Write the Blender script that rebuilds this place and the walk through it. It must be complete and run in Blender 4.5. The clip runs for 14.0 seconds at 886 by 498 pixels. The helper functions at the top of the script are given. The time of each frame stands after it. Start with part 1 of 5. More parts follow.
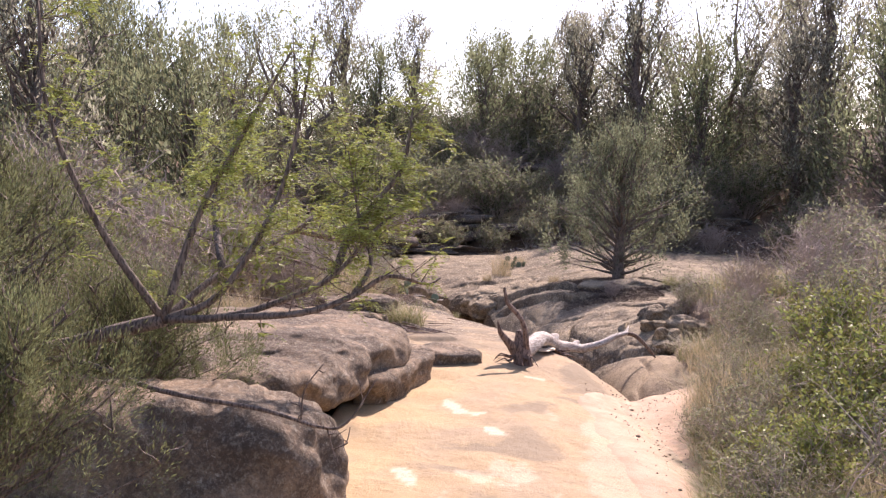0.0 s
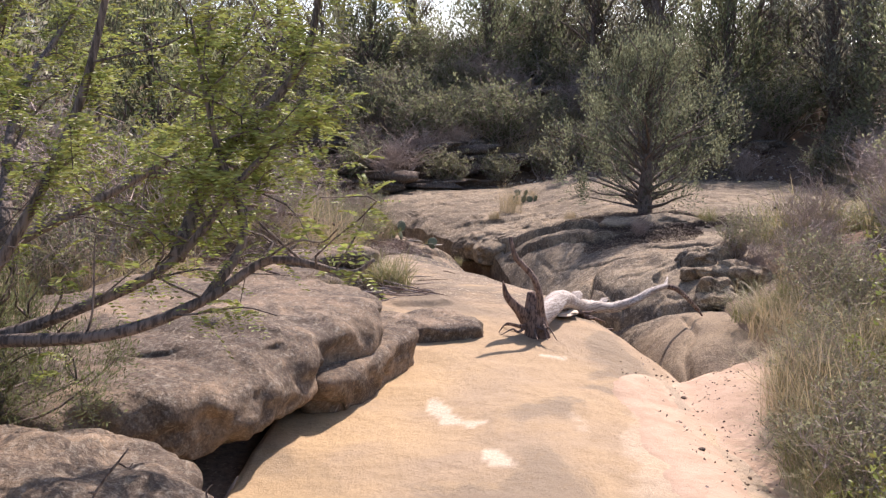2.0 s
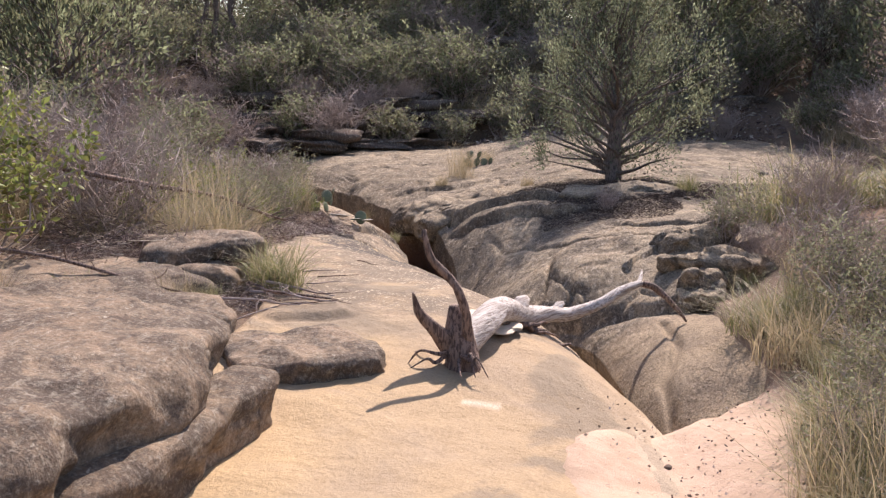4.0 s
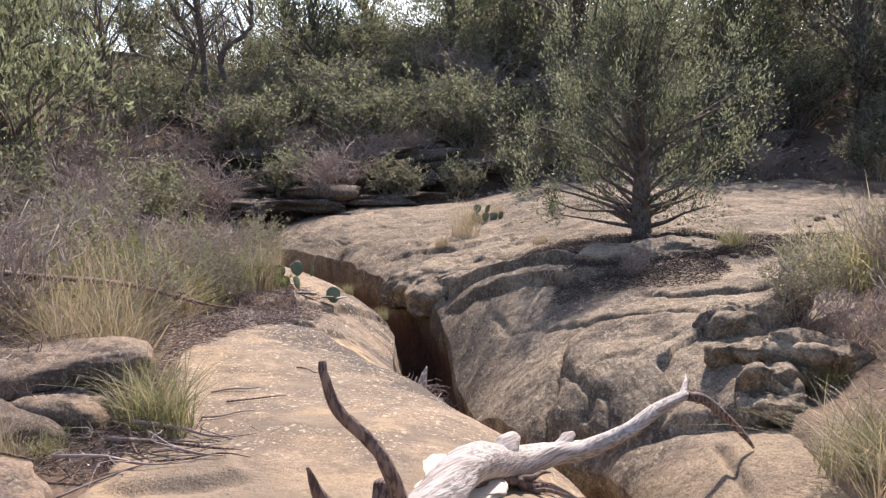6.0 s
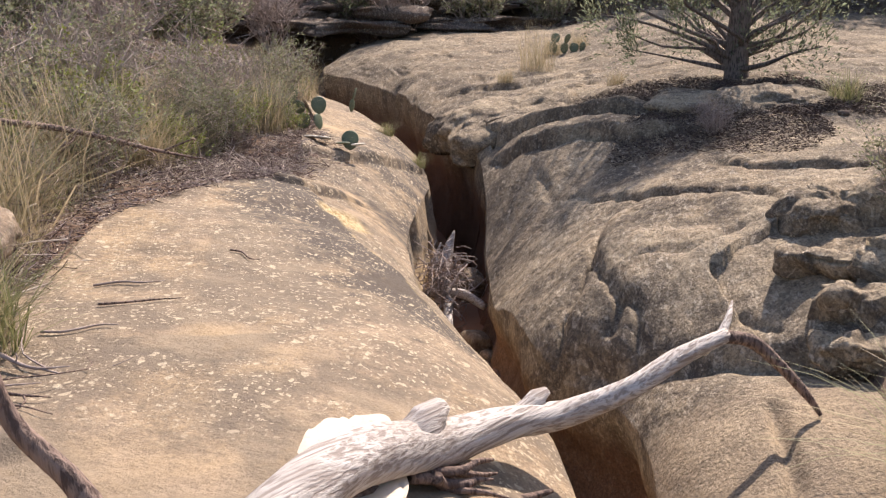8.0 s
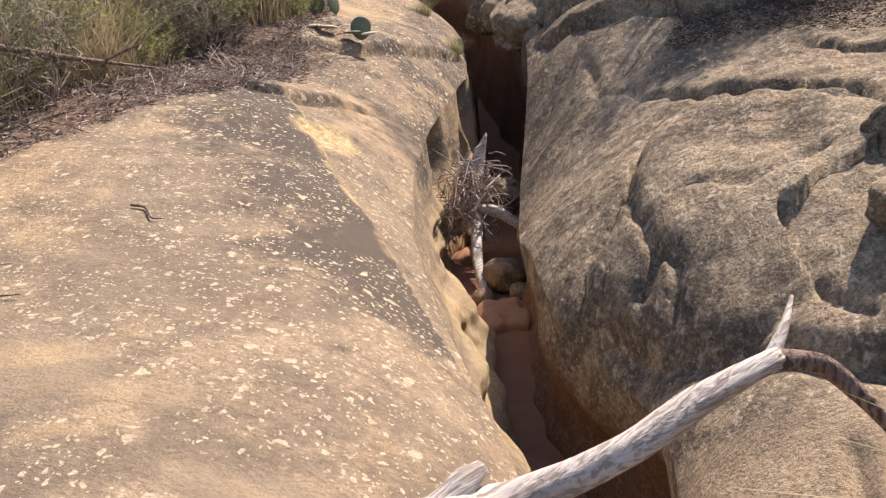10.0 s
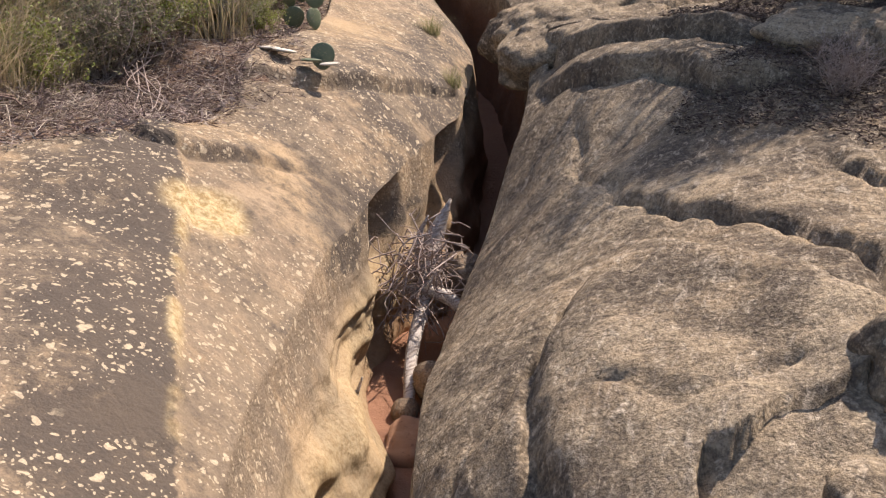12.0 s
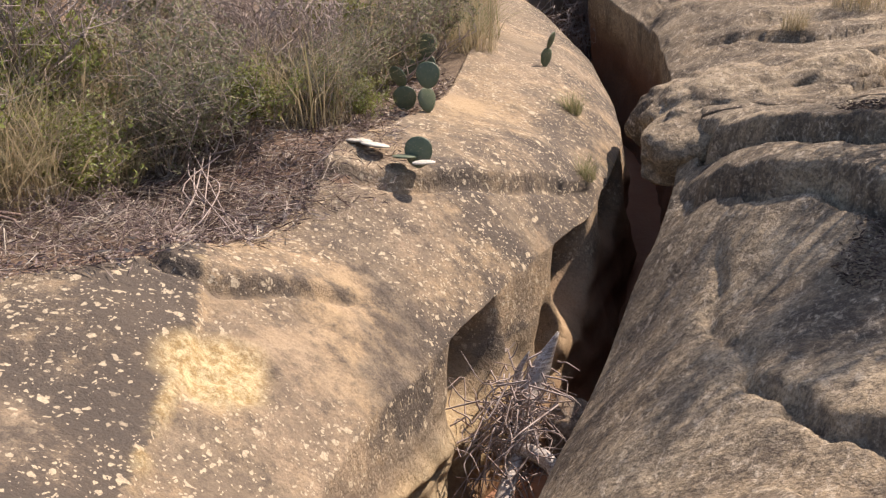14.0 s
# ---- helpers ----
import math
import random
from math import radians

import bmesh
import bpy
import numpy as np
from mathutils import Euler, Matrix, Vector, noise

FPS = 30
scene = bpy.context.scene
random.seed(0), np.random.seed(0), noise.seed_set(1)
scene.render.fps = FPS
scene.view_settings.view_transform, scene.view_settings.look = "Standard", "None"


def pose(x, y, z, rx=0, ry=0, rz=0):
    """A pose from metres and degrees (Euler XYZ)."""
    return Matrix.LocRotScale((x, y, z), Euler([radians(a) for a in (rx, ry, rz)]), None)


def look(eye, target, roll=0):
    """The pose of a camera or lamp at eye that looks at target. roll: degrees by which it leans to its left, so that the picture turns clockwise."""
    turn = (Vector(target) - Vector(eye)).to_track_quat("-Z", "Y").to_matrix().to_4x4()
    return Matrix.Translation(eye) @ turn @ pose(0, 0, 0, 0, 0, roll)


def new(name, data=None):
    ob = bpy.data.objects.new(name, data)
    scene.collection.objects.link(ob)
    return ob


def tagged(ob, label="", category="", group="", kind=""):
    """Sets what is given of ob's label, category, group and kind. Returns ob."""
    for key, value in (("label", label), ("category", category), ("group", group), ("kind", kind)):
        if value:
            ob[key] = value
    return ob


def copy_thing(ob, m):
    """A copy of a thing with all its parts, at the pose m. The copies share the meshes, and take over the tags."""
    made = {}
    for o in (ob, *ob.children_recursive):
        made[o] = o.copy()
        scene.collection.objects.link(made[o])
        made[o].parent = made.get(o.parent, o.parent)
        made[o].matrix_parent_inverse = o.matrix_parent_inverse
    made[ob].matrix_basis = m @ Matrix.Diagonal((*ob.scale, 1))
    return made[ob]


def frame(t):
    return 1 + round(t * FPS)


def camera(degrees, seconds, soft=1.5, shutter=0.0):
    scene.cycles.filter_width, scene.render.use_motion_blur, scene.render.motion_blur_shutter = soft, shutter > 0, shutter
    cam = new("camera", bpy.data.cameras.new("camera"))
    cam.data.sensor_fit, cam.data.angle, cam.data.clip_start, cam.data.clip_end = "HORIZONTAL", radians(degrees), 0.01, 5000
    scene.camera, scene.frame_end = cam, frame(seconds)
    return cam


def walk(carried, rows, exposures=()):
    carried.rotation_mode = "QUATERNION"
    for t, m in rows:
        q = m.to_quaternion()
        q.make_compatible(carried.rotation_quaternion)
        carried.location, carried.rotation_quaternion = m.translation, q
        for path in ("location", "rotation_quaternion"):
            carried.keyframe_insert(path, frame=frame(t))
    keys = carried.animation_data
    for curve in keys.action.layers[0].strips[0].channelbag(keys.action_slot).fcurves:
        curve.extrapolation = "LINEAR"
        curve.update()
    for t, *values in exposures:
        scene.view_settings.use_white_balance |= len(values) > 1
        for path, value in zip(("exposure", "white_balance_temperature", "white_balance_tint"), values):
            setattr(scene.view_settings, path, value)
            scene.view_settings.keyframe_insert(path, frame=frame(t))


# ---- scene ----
cam = camera(46.0, 14.0, 1.3)
METRES, EYE, TILT, LEAN, TURN = 14.0, 1.6, -3.0, -1.5, 0.0
ROWS = [
    (0.0, 0.0, 0.0, 0.0, 0.0, 0.0, 0.0),
    (0.5, 0.0068, 0.0522, 0.0024, 0.03, -3.82, 0.85),
    (1.0, 0.0113, 0.0996, 0.0019, 3.89, -4.86, -0.05),
    (1.5, 0.0141, 0.1468, 0.0033, 0.24, -5.75, 2.48),
    (2.0, 0.0152, 0.1908, 0.0041, 0.63, -3.72, 1.56),
    (2.5, 0.0213, 0.2342, 0.0033, 2.03, -5.75, 0.66),
    (3.0, 0.0305, 0.279, 0.0061, -2.56, -6.84, 1.24),
    (5.5, 0.0723, 0.504, 0.0098, 1.83, -3.83, 2.23),
    (6.0, 0.0819, 0.5435, 0.0112, 0.5, -3.38, 3.9),
    (6.5, 0.0946, 0.5788, 0.0125, 2.97, -4.17, 2.82),
    (7.0, 0.1058, 0.6129, 0.0094, 1.5, -7.36, 3.86),
    (7.5, 0.1147, 0.6414, 0.01, 3.93, -11.35, 4.56),
    (8.0, 0.1273, 0.6708, 0.0118, 6.9, -12.66, 2.27),
    (8.5, 0.1336, 0.6987, 0.0094, 7.84, -14.56, 2.33),
    (11.0, 0.1711, 0.8319, 0.0109, 17.42, -21.0, 4.03),
    (11.5, 0.1807, 0.8606, 0.0161, 19.32, -20.13, 1.29),
    (12.0, 0.1833, 0.8826, 0.019, 17.96, -20.51, 0.85),
    (12.5, 0.1856, 0.8987, 0.0208, 20.61, -20.58, 1.86),
    (13.0, 0.187, 0.9133, 0.0238, 26.88, -22.29, 0.55),
    (13.5, 0.1859, 0.9408, 0.0224, 30.11, -18.34, 0.63),
    (14.0, 0.1841, 0.9729, 0.0255, 28.56, -18.17, 2.11),
]
walk(cam, [(t, pose(0, 0, EYE, TILT, LEAN, TURN) @ pose(METRES * x, METRES * y, METRES * z, 90 + pitch, roll, yaw)) for t, x, y, z, yaw, pitch, roll in ROWS],
     exposures=[(0.0, 0.9, 6700, 29), (0.5, 0.76, 6600, 27), (3.0, 0.68, 6600, 23), (5.5, 0.84, 6450, 21), (6.5, 0.78, 6450, 20), (8.5, 0.78, 6800, 18), (11.0, 0.68, 6950, 19), (14.0, 0.65, 6950, 19)])

# ---- light ----
SUN_AZ, SUN_EL = 20.0, 44.0        # degrees to the right of +y, and up
world = bpy.data.worlds.new("sky")
scene.world = world
world.use_nodes = True
wt = world.node_tree
sky = wt.nodes.new("ShaderNodeTexSky")
sky.sky_type, sky.sun_disc = "NISHITA", False
sky.sun_elevation, sky.sun_rotation = radians(SUN_EL), radians(SUN_AZ)
sky.dust_density, sky.air_density = 1.0, 1.0
wt.links.new(sky.outputs[0], wt.nodes["Background"].inputs[0])
wt.nodes["Background"].inputs[1].default_value = 0.14
sun = new("sun", bpy.data.lights.new("sun", "SUN"))
sun.data.energy, sun.data.angle, sun.data.color = 5.0, radians(0.6), (1.0, 0.93, 0.83)
sd = Vector((math.sin(radians(SUN_AZ)) * math.cos(radians(SUN_EL)), math.cos(radians(SUN_AZ)) * math.cos(radians(SUN_EL)), math.sin(radians(SUN_EL))))
sun.matrix_world = look(sd * 60, (0, 0, 0))


# ---- material helpers ----
class Nodes:
    """A short way to write a node material."""

    def __init__(self, name):
        self.mat = bpy.data.materials.new(name)
        self.mat.use_nodes = True
        self.t = self.mat.node_tree
        self.bsdf = self.t.nodes["Principled BSDF"]
        self.co = self.t.nodes.new("ShaderNodeTexCoord").outputs["Object"]

    def node(self, kind, **inputs):
        n = self.t.nodes.new(kind)
        for k, v in inputs.items():
            self.put(n.inputs[k.replace("_", " ")], v)
        return n

    def put(self, socket, v):
        if isinstance(v, bpy.types.NodeSocket):
            self.t.links.new(v, socket)
        else:
            socket.default_value = v

    def noise(self, scale, detail=4.0, rough=0.6, warp=0.0, co=None):
        return self.node("ShaderNodeTexNoise", Vector=co or self.co, Scale=scale, Detail=detail, Roughness=rough, Distortion=warp).outputs["Fac"]

    def ramp(self, fac, lo, hi, a=0.0, b=1.0):
        n = self.node("ShaderNodeMapRange", Value=fac)
        for k, v in zip(("From Min", "From Max", "To Min", "To Max"), (lo, hi, a, b)):
            n.inputs[k].default_value = v
        n.interpolation_type = "SMOOTHSTEP"
        return n.outputs[0]

    def mix(self, fac, a, b, how="MIX"):
        n = self.t.nodes.new("ShaderNodeMix")
        n.data_type, n.blend_type = "RGBA", how
        for i, v in ((0, fac), (6, a), (7, b)):
            self.put(n.inputs[i], (*v, 1.0) if isinstance(v, tuple) and len(v) == 3 else v)
        return n.outputs[2]

    def math(self, op, a, b=0.0):
        n = self.t.nodes.new("ShaderNodeMath")
        n.operation = op
        self.put(n.inputs[0], a)
        self.put(n.inputs[1], b)
        return n.outputs[0]

    def attr(self, name):
        n = self.t.nodes.new("ShaderNodeAttribute")
        n.attribute_name = name
        return n.outputs["Fac"]

    def bump(self, height, strength, distance=0.02, below=None):
        n = self.node("ShaderNodeBump", Height=height, Strength=strength, Distance=distance)
        if below is not None:
            self.put(n.inputs["Normal"], below)
        return n.outputs[0]

    def done(self, colour, rough=0.85, normal=None, spec=0.3):
        self.put(self.bsdf.inputs["Base Color"], colour)
        self.put(self.bsdf.inputs["Roughness"], rough)
        self.bsdf.inputs["Specular IOR Level"].default_value = spec
        if normal is not None:
            self.put(self.bsdf.inputs["Normal"], normal)
        return self.mat


def sandstone(name, base, warm, grey, grey_at, lichen, lichen_tone=(0.52, 0.46, 0.36), relief=0.5, flecks=1.0):
    """Weathered sandstone: two body tints, a dark patina, pale lichen spots, grain and pits."""
    n = Nodes(name)
    col = n.mix(n.ramp(n.noise(0.9, 5, 0.6, 0.6), 0.38, 0.62), base, warm)
    col = n.mix(n.ramp(n.noise(7, 6, 0.7), 0.35, 0.7, 0.0, 0.45), col, tuple(c * 0.62 for c in base))
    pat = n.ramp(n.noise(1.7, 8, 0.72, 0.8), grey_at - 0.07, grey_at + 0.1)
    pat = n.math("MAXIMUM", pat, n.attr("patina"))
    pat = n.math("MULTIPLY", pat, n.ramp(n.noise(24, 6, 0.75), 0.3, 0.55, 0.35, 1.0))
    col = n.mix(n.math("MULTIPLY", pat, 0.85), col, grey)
    spot = n.ramp(n.noise(13, 5, 0.62, 1.0), 0.69 - lichen, 0.72 - lichen)
    spot = n.math("MULTIPLY", spot, n.ramp(n.noise(1.1, 3), 0.35, 0.6, 0.15, 1.0))
    col = n.mix(n.math("MULTIPLY", spot, 0.75), col, lichen_tone)
    mp = n.node("ShaderNodeMapping", Vector=n.co)
    mp.inputs["Rotation"].default_value = (0.0, 0.0, 0.5)
    mp.inputs["Scale"].default_value = (16.0, 7.0, 12.0)
    blotch = n.ramp(n.noise(2.3, 9, 0.7, 1.2), 0.47, 0.60, 0.0, 0.6)
    col = n.mix(blotch, col, grey)
    fleck = n.ramp(n.noise(1.6, 7, 0.75, 0.6, mp.outputs[0]), 0.52, 0.64, 0.0, 0.75 * flecks)
    col = n.mix(fleck, col, lichen_tone)
    col = n.mix(n.ramp(n.noise(2.4, 8, 0.8, 0.4, mp.outputs[0]), 0.5, 0.64, 0.0, 0.72 * flecks), col, grey)
    col = n.mix(n.ramp(n.noise(42, 7, 0.8), 0.5, 0.62, 0.0, 0.5), col, n.mix(0.6, col, lichen_tone))
    col = n.mix(n.math("MULTIPLY", n.attr("tan"), 0.85), col, n.mix(n.ramp(n.noise(2.6, 8, 0.7), 0.4, 0.62), (0.43, 0.325, 0.21), (0.31, 0.235, 0.16)))
    col = n.mix(n.attr("raw_lit"), col, n.mix(n.noise(18, 5), (0.50, 0.33, 0.13), (0.60, 0.44, 0.22)))
    col = n.mix(n.attr("red"), col, n.mix(n.noise(5, 5), (0.20, 0.085, 0.05), (0.30, 0.16, 0.095)))
    col = n.mix(n.ramp(n.noise(60, 6, 0.8), 0.4, 0.66, 0.0, 0.45 + 0.4 * flecks), col, n.mix(0.8, col, (0.06, 0.05, 0.042)))
    h = n.math("ADD", n.math("MULTIPLY", n.noise(11, 8, 0.7), 1.0), n.math("MULTIPLY", n.noise(70, 4, 0.7), 0.35))
    return n.done(col, 0.9, n.bump(h, relief, 0.05), 0.15)


def plain(name, a, b, scale=6.0, rough=0.8, relief=0.3, fleck=None, through_light=0.0, random_tint=0.0):
    """Two tints by noise, a fine relief; leaves may let light through."""
    n = Nodes(name)
    col = n.mix(n.ramp(n.noise(scale, 5, 0.65), 0.35, 0.65), a, b)
    if fleck:
        col = n.mix(n.ramp(n.noise(scale * 7, 4, 0.7), 0.58, 0.66), col, fleck)
    if random_tint:
        island = n.t.nodes.new("ShaderNodeNewGeometry").outputs["Random Per Island"]
        hsv = n.node("ShaderNodeHueSaturation", Color=col)
        n.put(hsv.inputs["Value"], n.ramp(island, 0, 1, 1 - random_tint, 1 + random_tint))
        n.put(hsv.inputs["Hue"], n.ramp(island, 0, 1, 0.5 - random_tint * 0.06, 0.5 + random_tint * 0.06))
        col = hsv.outputs[0]
    m = n.done(col, rough, n.bump(n.noise(scale * 9, 5, 0.7), relief, 0.01) if relief else None, 0.25)
    if through_light:
        tr = n.node("ShaderNodeBsdfTranslucent", Color=col)
        mx = n.t.nodes.new("ShaderNodeMixShader")
        mx.inputs[0].default_value = through_light
        n.t.links.new(n.bsdf.outputs[0], mx.inputs[1])
        n.t.links.new(tr.outputs[0], mx.inputs[2])
        n.t.links.new(mx.outputs[0], n.t.nodes["Material Output"].inputs[0])
    return m


def grass_material(name, green, straw, straw_share):
    n = Nodes(name)
    island = n.t.nodes.new("ShaderNodeNewGeometry").outputs["Random Per Island"]
    col = n.mix(n.ramp(island, 1 - straw_share - 0.15, 1 - straw_share + 0.15), green, straw)
    col = n.mix(n.noise(1.2, 3), col, n.mix(0.5, col, straw))
    m = n.done(col, 0.6, None, 0.3)
    tr = n.node("ShaderNodeBsdfTranslucent", Color=col)
    mx = n.t.nodes.new("ShaderNodeMixShader")
    mx.inputs[0].default_value = 0.4
    n.t.links.new(n.bsdf.outputs[0], mx.inputs[1])
    n.t.links.new(tr.outputs[0], mx.inputs[2])
    n.t.links.new(mx.outputs[0], n.t.nodes["Material Output"].inputs[0])
    return m


def bed_material():
    """Water-worn bed: tan stone, pale peach sand films with sharp edges, rust stains."""
    n = Nodes("bed_sandstone")
    col = n.mix(n.ramp(n.noise(1.1, 5, 0.6, 0.5), 0.4, 0.62), (0.385, 0.285, 0.186), (0.43, 0.307, 0.18))
    col = n.mix(n.ramp(n.noise(0.55, 6, 0.55, 1.2), 0.5, 0.57), col, (0.28, 0.215, 0.145))
    col = n.mix(n.ramp(n.noise(8, 6, 0.75), 0.45, 0.75, 0.0, 0.5), col, (0.27, 0.185, 0.10))
    col = n.mix(n.math("MULTIPLY", n.attr("warm"), n.ramp(n.noise(2.2, 6, 0.65, 0.5), 0.3, 0.6, 0.2, 0.7)), col, (0.50, 0.345, 0.18))
    col = n.mix(n.attr("pale"), col, n.mix(n.noise(40, 4), (0.57, 0.45, 0.33), (0.63, 0.51, 0.38)))
    grime = n.math("MULTIPLY", n.ramp(n.noise(3.5, 10, 0.8), 0.38, 0.62, 0.0, 0.8), n.ramp(n.attr("spots"), 0.0, 0.5))
    col = n.mix(grime, col, (0.155, 0.12, 0.088))
    crust = n.math("MULTIPLY", n.ramp(n.noise(34, 8, 0.8), 0.47, 0.6, 0.0, 0.6), n.ramp(n.attr("spots"), 0.1, 0.6))
    col = n.mix(crust, col, (0.17, 0.13, 0.095))
    pat = n.math("ADD", n.math("MULTIPLY", n.attr("patina"), 1.1), n.math("MULTIPLY", n.math("SUBTRACT", n.noise(9, 10, 0.8), 0.5), 2.2))
    col = n.mix(n.math("MULTIPLY", n.ramp(pat, 0.25, 0.85, 0.0, 0.9), n.ramp(n.attr("patina"), 0.0, 0.25)), col, (0.075, 0.062, 0.052))
    for size, wide, thick in ((8.0, 0.22, 0.22), (19.0, 0.36, 0.42), (37.0, 0.42, 0.55), (70.0, 0.42, 0.6)):
        cell = n.node("ShaderNodeTexVoronoi", Vector=n.mix(0.06, n.co, n.node("ShaderNodeTexNoise", Vector=n.co, Scale=20.0).outputs["Color"]), Scale=size)
        pick = n.node("ShaderNodeSeparateColor", Color=cell.outputs["Color"]).outputs[0]
        reach = n.ramp(pick, 1 - thick, 1.0, 0.0, wide)
        dot = n.math("MULTIPLY", n.ramp(n.math("SUBTRACT", reach, cell.outputs["Distance"]), 0.0, 0.06, 0.0, 1.0), n.ramp(n.attr("spots"), 0.25, 0.7))
        col = n.mix(n.math("MULTIPLY", dot, n.ramp(n.noise(45, 4, 0.7), 0.3, 0.5, 0.5, 1.0)), col, (0.51, 0.415, 0.285))
    col = n.mix(n.attr("raw_lit"), col, n.mix(n.ramp(n.noise(30, 8, 0.75), 0.4, 0.6), (0.34, 0.23, 0.10), (0.58, 0.46, 0.26)))
    col = n.mix(n.attr("red"), col, n.mix(n.noise(5, 5), (0.22, 0.10, 0.055), (0.33, 0.19, 0.11)))
    col = n.mix(n.ramp(n.noise(55, 6, 0.8), 0.42, 0.66, 0.0, 0.5), col, n.mix(0.6, col, (0.12, 0.09, 0.06)))
    h = n.math("ADD", n.math("MULTIPLY", n.noise(9, 8, 0.65), 1.0), n.math("MULTIPLY", n.noise(80, 4, 0.7), 0.3))
    return n.done(col, 0.88, n.bump(h, 0.7, 0.035), 0.2)


def soil_material():
    n = Nodes("soil")
    col = n.mix(n.ramp(n.noise(0.8, 6, 0.6), 0.4, 0.6), (0.20, 0.13, 0.09), (0.16, 0.12, 0.085))
    col = n.mix(n.ramp(n.noise(22, 6, 0.75), 0.45, 0.62), col, (0.11, 0.08, 0.06))
    col = n.mix(n.ramp(n.noise(60, 4, 0.7), 0.6, 0.68), col, (0.36, 0.29, 0.2))
    col = n.mix(n.attr("sand"), col, n.mix(n.ramp(n.noise(5, 6, 0.7), 0.4, 0.65), (0.51, 0.365, 0.265), (0.43, 0.305, 0.215)))
    col = n.mix(n.attr("red"), col, n.mix(n.noise(5, 5), (0.24, 0.12, 0.075), (0.34, 0.19, 0.12)))
    h = n.math("ADD", n.noise(14, 7, 0.7), n.math("MULTIPLY", n.noise(90, 4), 0.4))
    return n.done(col, 0.95, n.bump(h, 0.5, 0.03), 0.1)


def wood_material(name, pale, dark, along=(0.35, 0.35, 2.0), turn=0.0):
    n = Nodes(name)
    mp = n.node("ShaderNodeMapping", Vector=n.co)
    mp.vector_type = "TEXTURE"
    mp.inputs["Scale"].default_value = along
    mp.inputs["Rotation"].default_value = (0.0, 0.0, radians(turn))
    g = n.noise(26, 5, 0.6, 0.25, mp.outputs[0])
    col = n.mix(n.ramp(g, 0.40, 0.56), dark, pale)
    col = n.mix(n.ramp(n.noise(3, 4), 0.5, 0.7, 0, 0.6), col, dark)
    return n.done(col, 0.8, n.bump(g, 0.8, 0.015), 0.2)


BED = bed_material()
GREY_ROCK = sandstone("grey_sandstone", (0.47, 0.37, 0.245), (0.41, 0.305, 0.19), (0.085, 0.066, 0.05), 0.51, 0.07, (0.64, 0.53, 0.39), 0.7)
TAN_ROCK = sandstone("tan_boulder_sandstone", (0.37, 0.268, 0.178), (0.31, 0.215, 0.14), (0.085, 0.064, 0.05), 0.48, 0.04, relief=0.6, flecks=0.5)
FAR_ROCK = sandstone("far_slab_sandstone", (0.42, 0.35, 0.25), (0.36, 0.28, 0.19), (0.17, 0.14, 0.11), 0.60, 0.05)
# ledge stone with the shade of the wooded bank put into its base colours
SHADED_SHALE = sandstone("shaded_ledge_sandstone", (0.19, 0.135, 0.10), (0.16, 0.10, 0.072), (0.07, 0.058, 0.05), 0.5, 0.03)
RED_ROCK = plain("red_sandstone", (0.30, 0.17, 0.105), (0.37, 0.22, 0.14), 5, 0.9, 0.3, (0.24, 0.13, 0.08))
# pale stone, its colour lifted to hold the strong sun on it
PALE_SUNLIT_ROCK = plain("pale_sunlit_sandstone", (0.60, 0.50, 0.38), (0.68, 0.57, 0.44), 5, 0.85, 0.25, (0.52, 0.42, 0.31))
SOIL = soil_material()
DRIFT = wood_material("driftwood", (0.60, 0.54, 0.48), (0.31, 0.255, 0.215), (0.3, 14.0, 0.3), -37.0)
DARKWOOD = wood_material("weathered_brown_wood", (0.26, 0.18, 0.14), (0.09, 0.06, 0.05))
BARK = wood_material("dark_bark", (0.22, 0.17, 0.14), (0.085, 0.066, 0.055))
TWIG = plain("dead_twig", (0.28, 0.21, 0.175), (0.40, 0.33, 0.29), 9, relief=0)
LITTER = plain("dry_litter", (0.15, 0.10, 0.085), (0.36, 0.285, 0.245), 5, relief=0, random_tint=0.65)
DUFF_SHADE = plain("needle_duff_and_shade", (0.07, 0.048, 0.038), (0.13, 0.09, 0.07), 5, relief=0, random_tint=0.4)
MESQUITE = plain("mesquite_leaf", (0.23, 0.255, 0.065), (0.31, 0.33, 0.10), 4, 0.5, 0, through_light=0.45, random_tint=0.35)
JUNIPER = plain("juniper_leaf", (0.135, 0.15, 0.085), (0.215, 0.225, 0.13), 3, 0.6, 0, through_light=0.7, random_tint=0.4)
# far woods: leaf colour lightened to hold the hazy glare over the bank
JUNIPER_HAZED = plain("hazed_juniper_leaf", (0.21, 0.205, 0.16), (0.31, 0.30, 0.23), 3, 0.6, 0, through_light=0.78, random_tint=0.4)
SLAB_JUNIPER = plain("grey_green_juniper_leaf", (0.12, 0.135, 0.084), (0.185, 0.195, 0.12), 3, 0.6, 0, through_light=0.72, random_tint=0.4)
NEAR_JUNIPER = plain("fresh_juniper_leaf", (0.11, 0.12, 0.055), (0.17, 0.175, 0.085), 3, 0.6, 0, through_light=0.5, random_tint=0.4)
SAGE = plain("grey_green_leaf", (0.18, 0.185, 0.105), (0.26, 0.255, 0.15), 3, 0.6, 0, through_light=0.55, random_tint=0.35)
OAK = plain("yellow_green_leaf", (0.19, 0.21, 0.06), (0.29, 0.295, 0.09), 3, 0.5, 0, through_light=0.4, random_tint=0.4)
GRASS = grass_material("green_grass", (0.17, 0.19, 0.065), (0.42, 0.35, 0.21), 0.4)
STRAW = grass_material("straw_grass", (0.22, 0.20, 0.09), (0.46, 0.37, 0.24), 0.7)
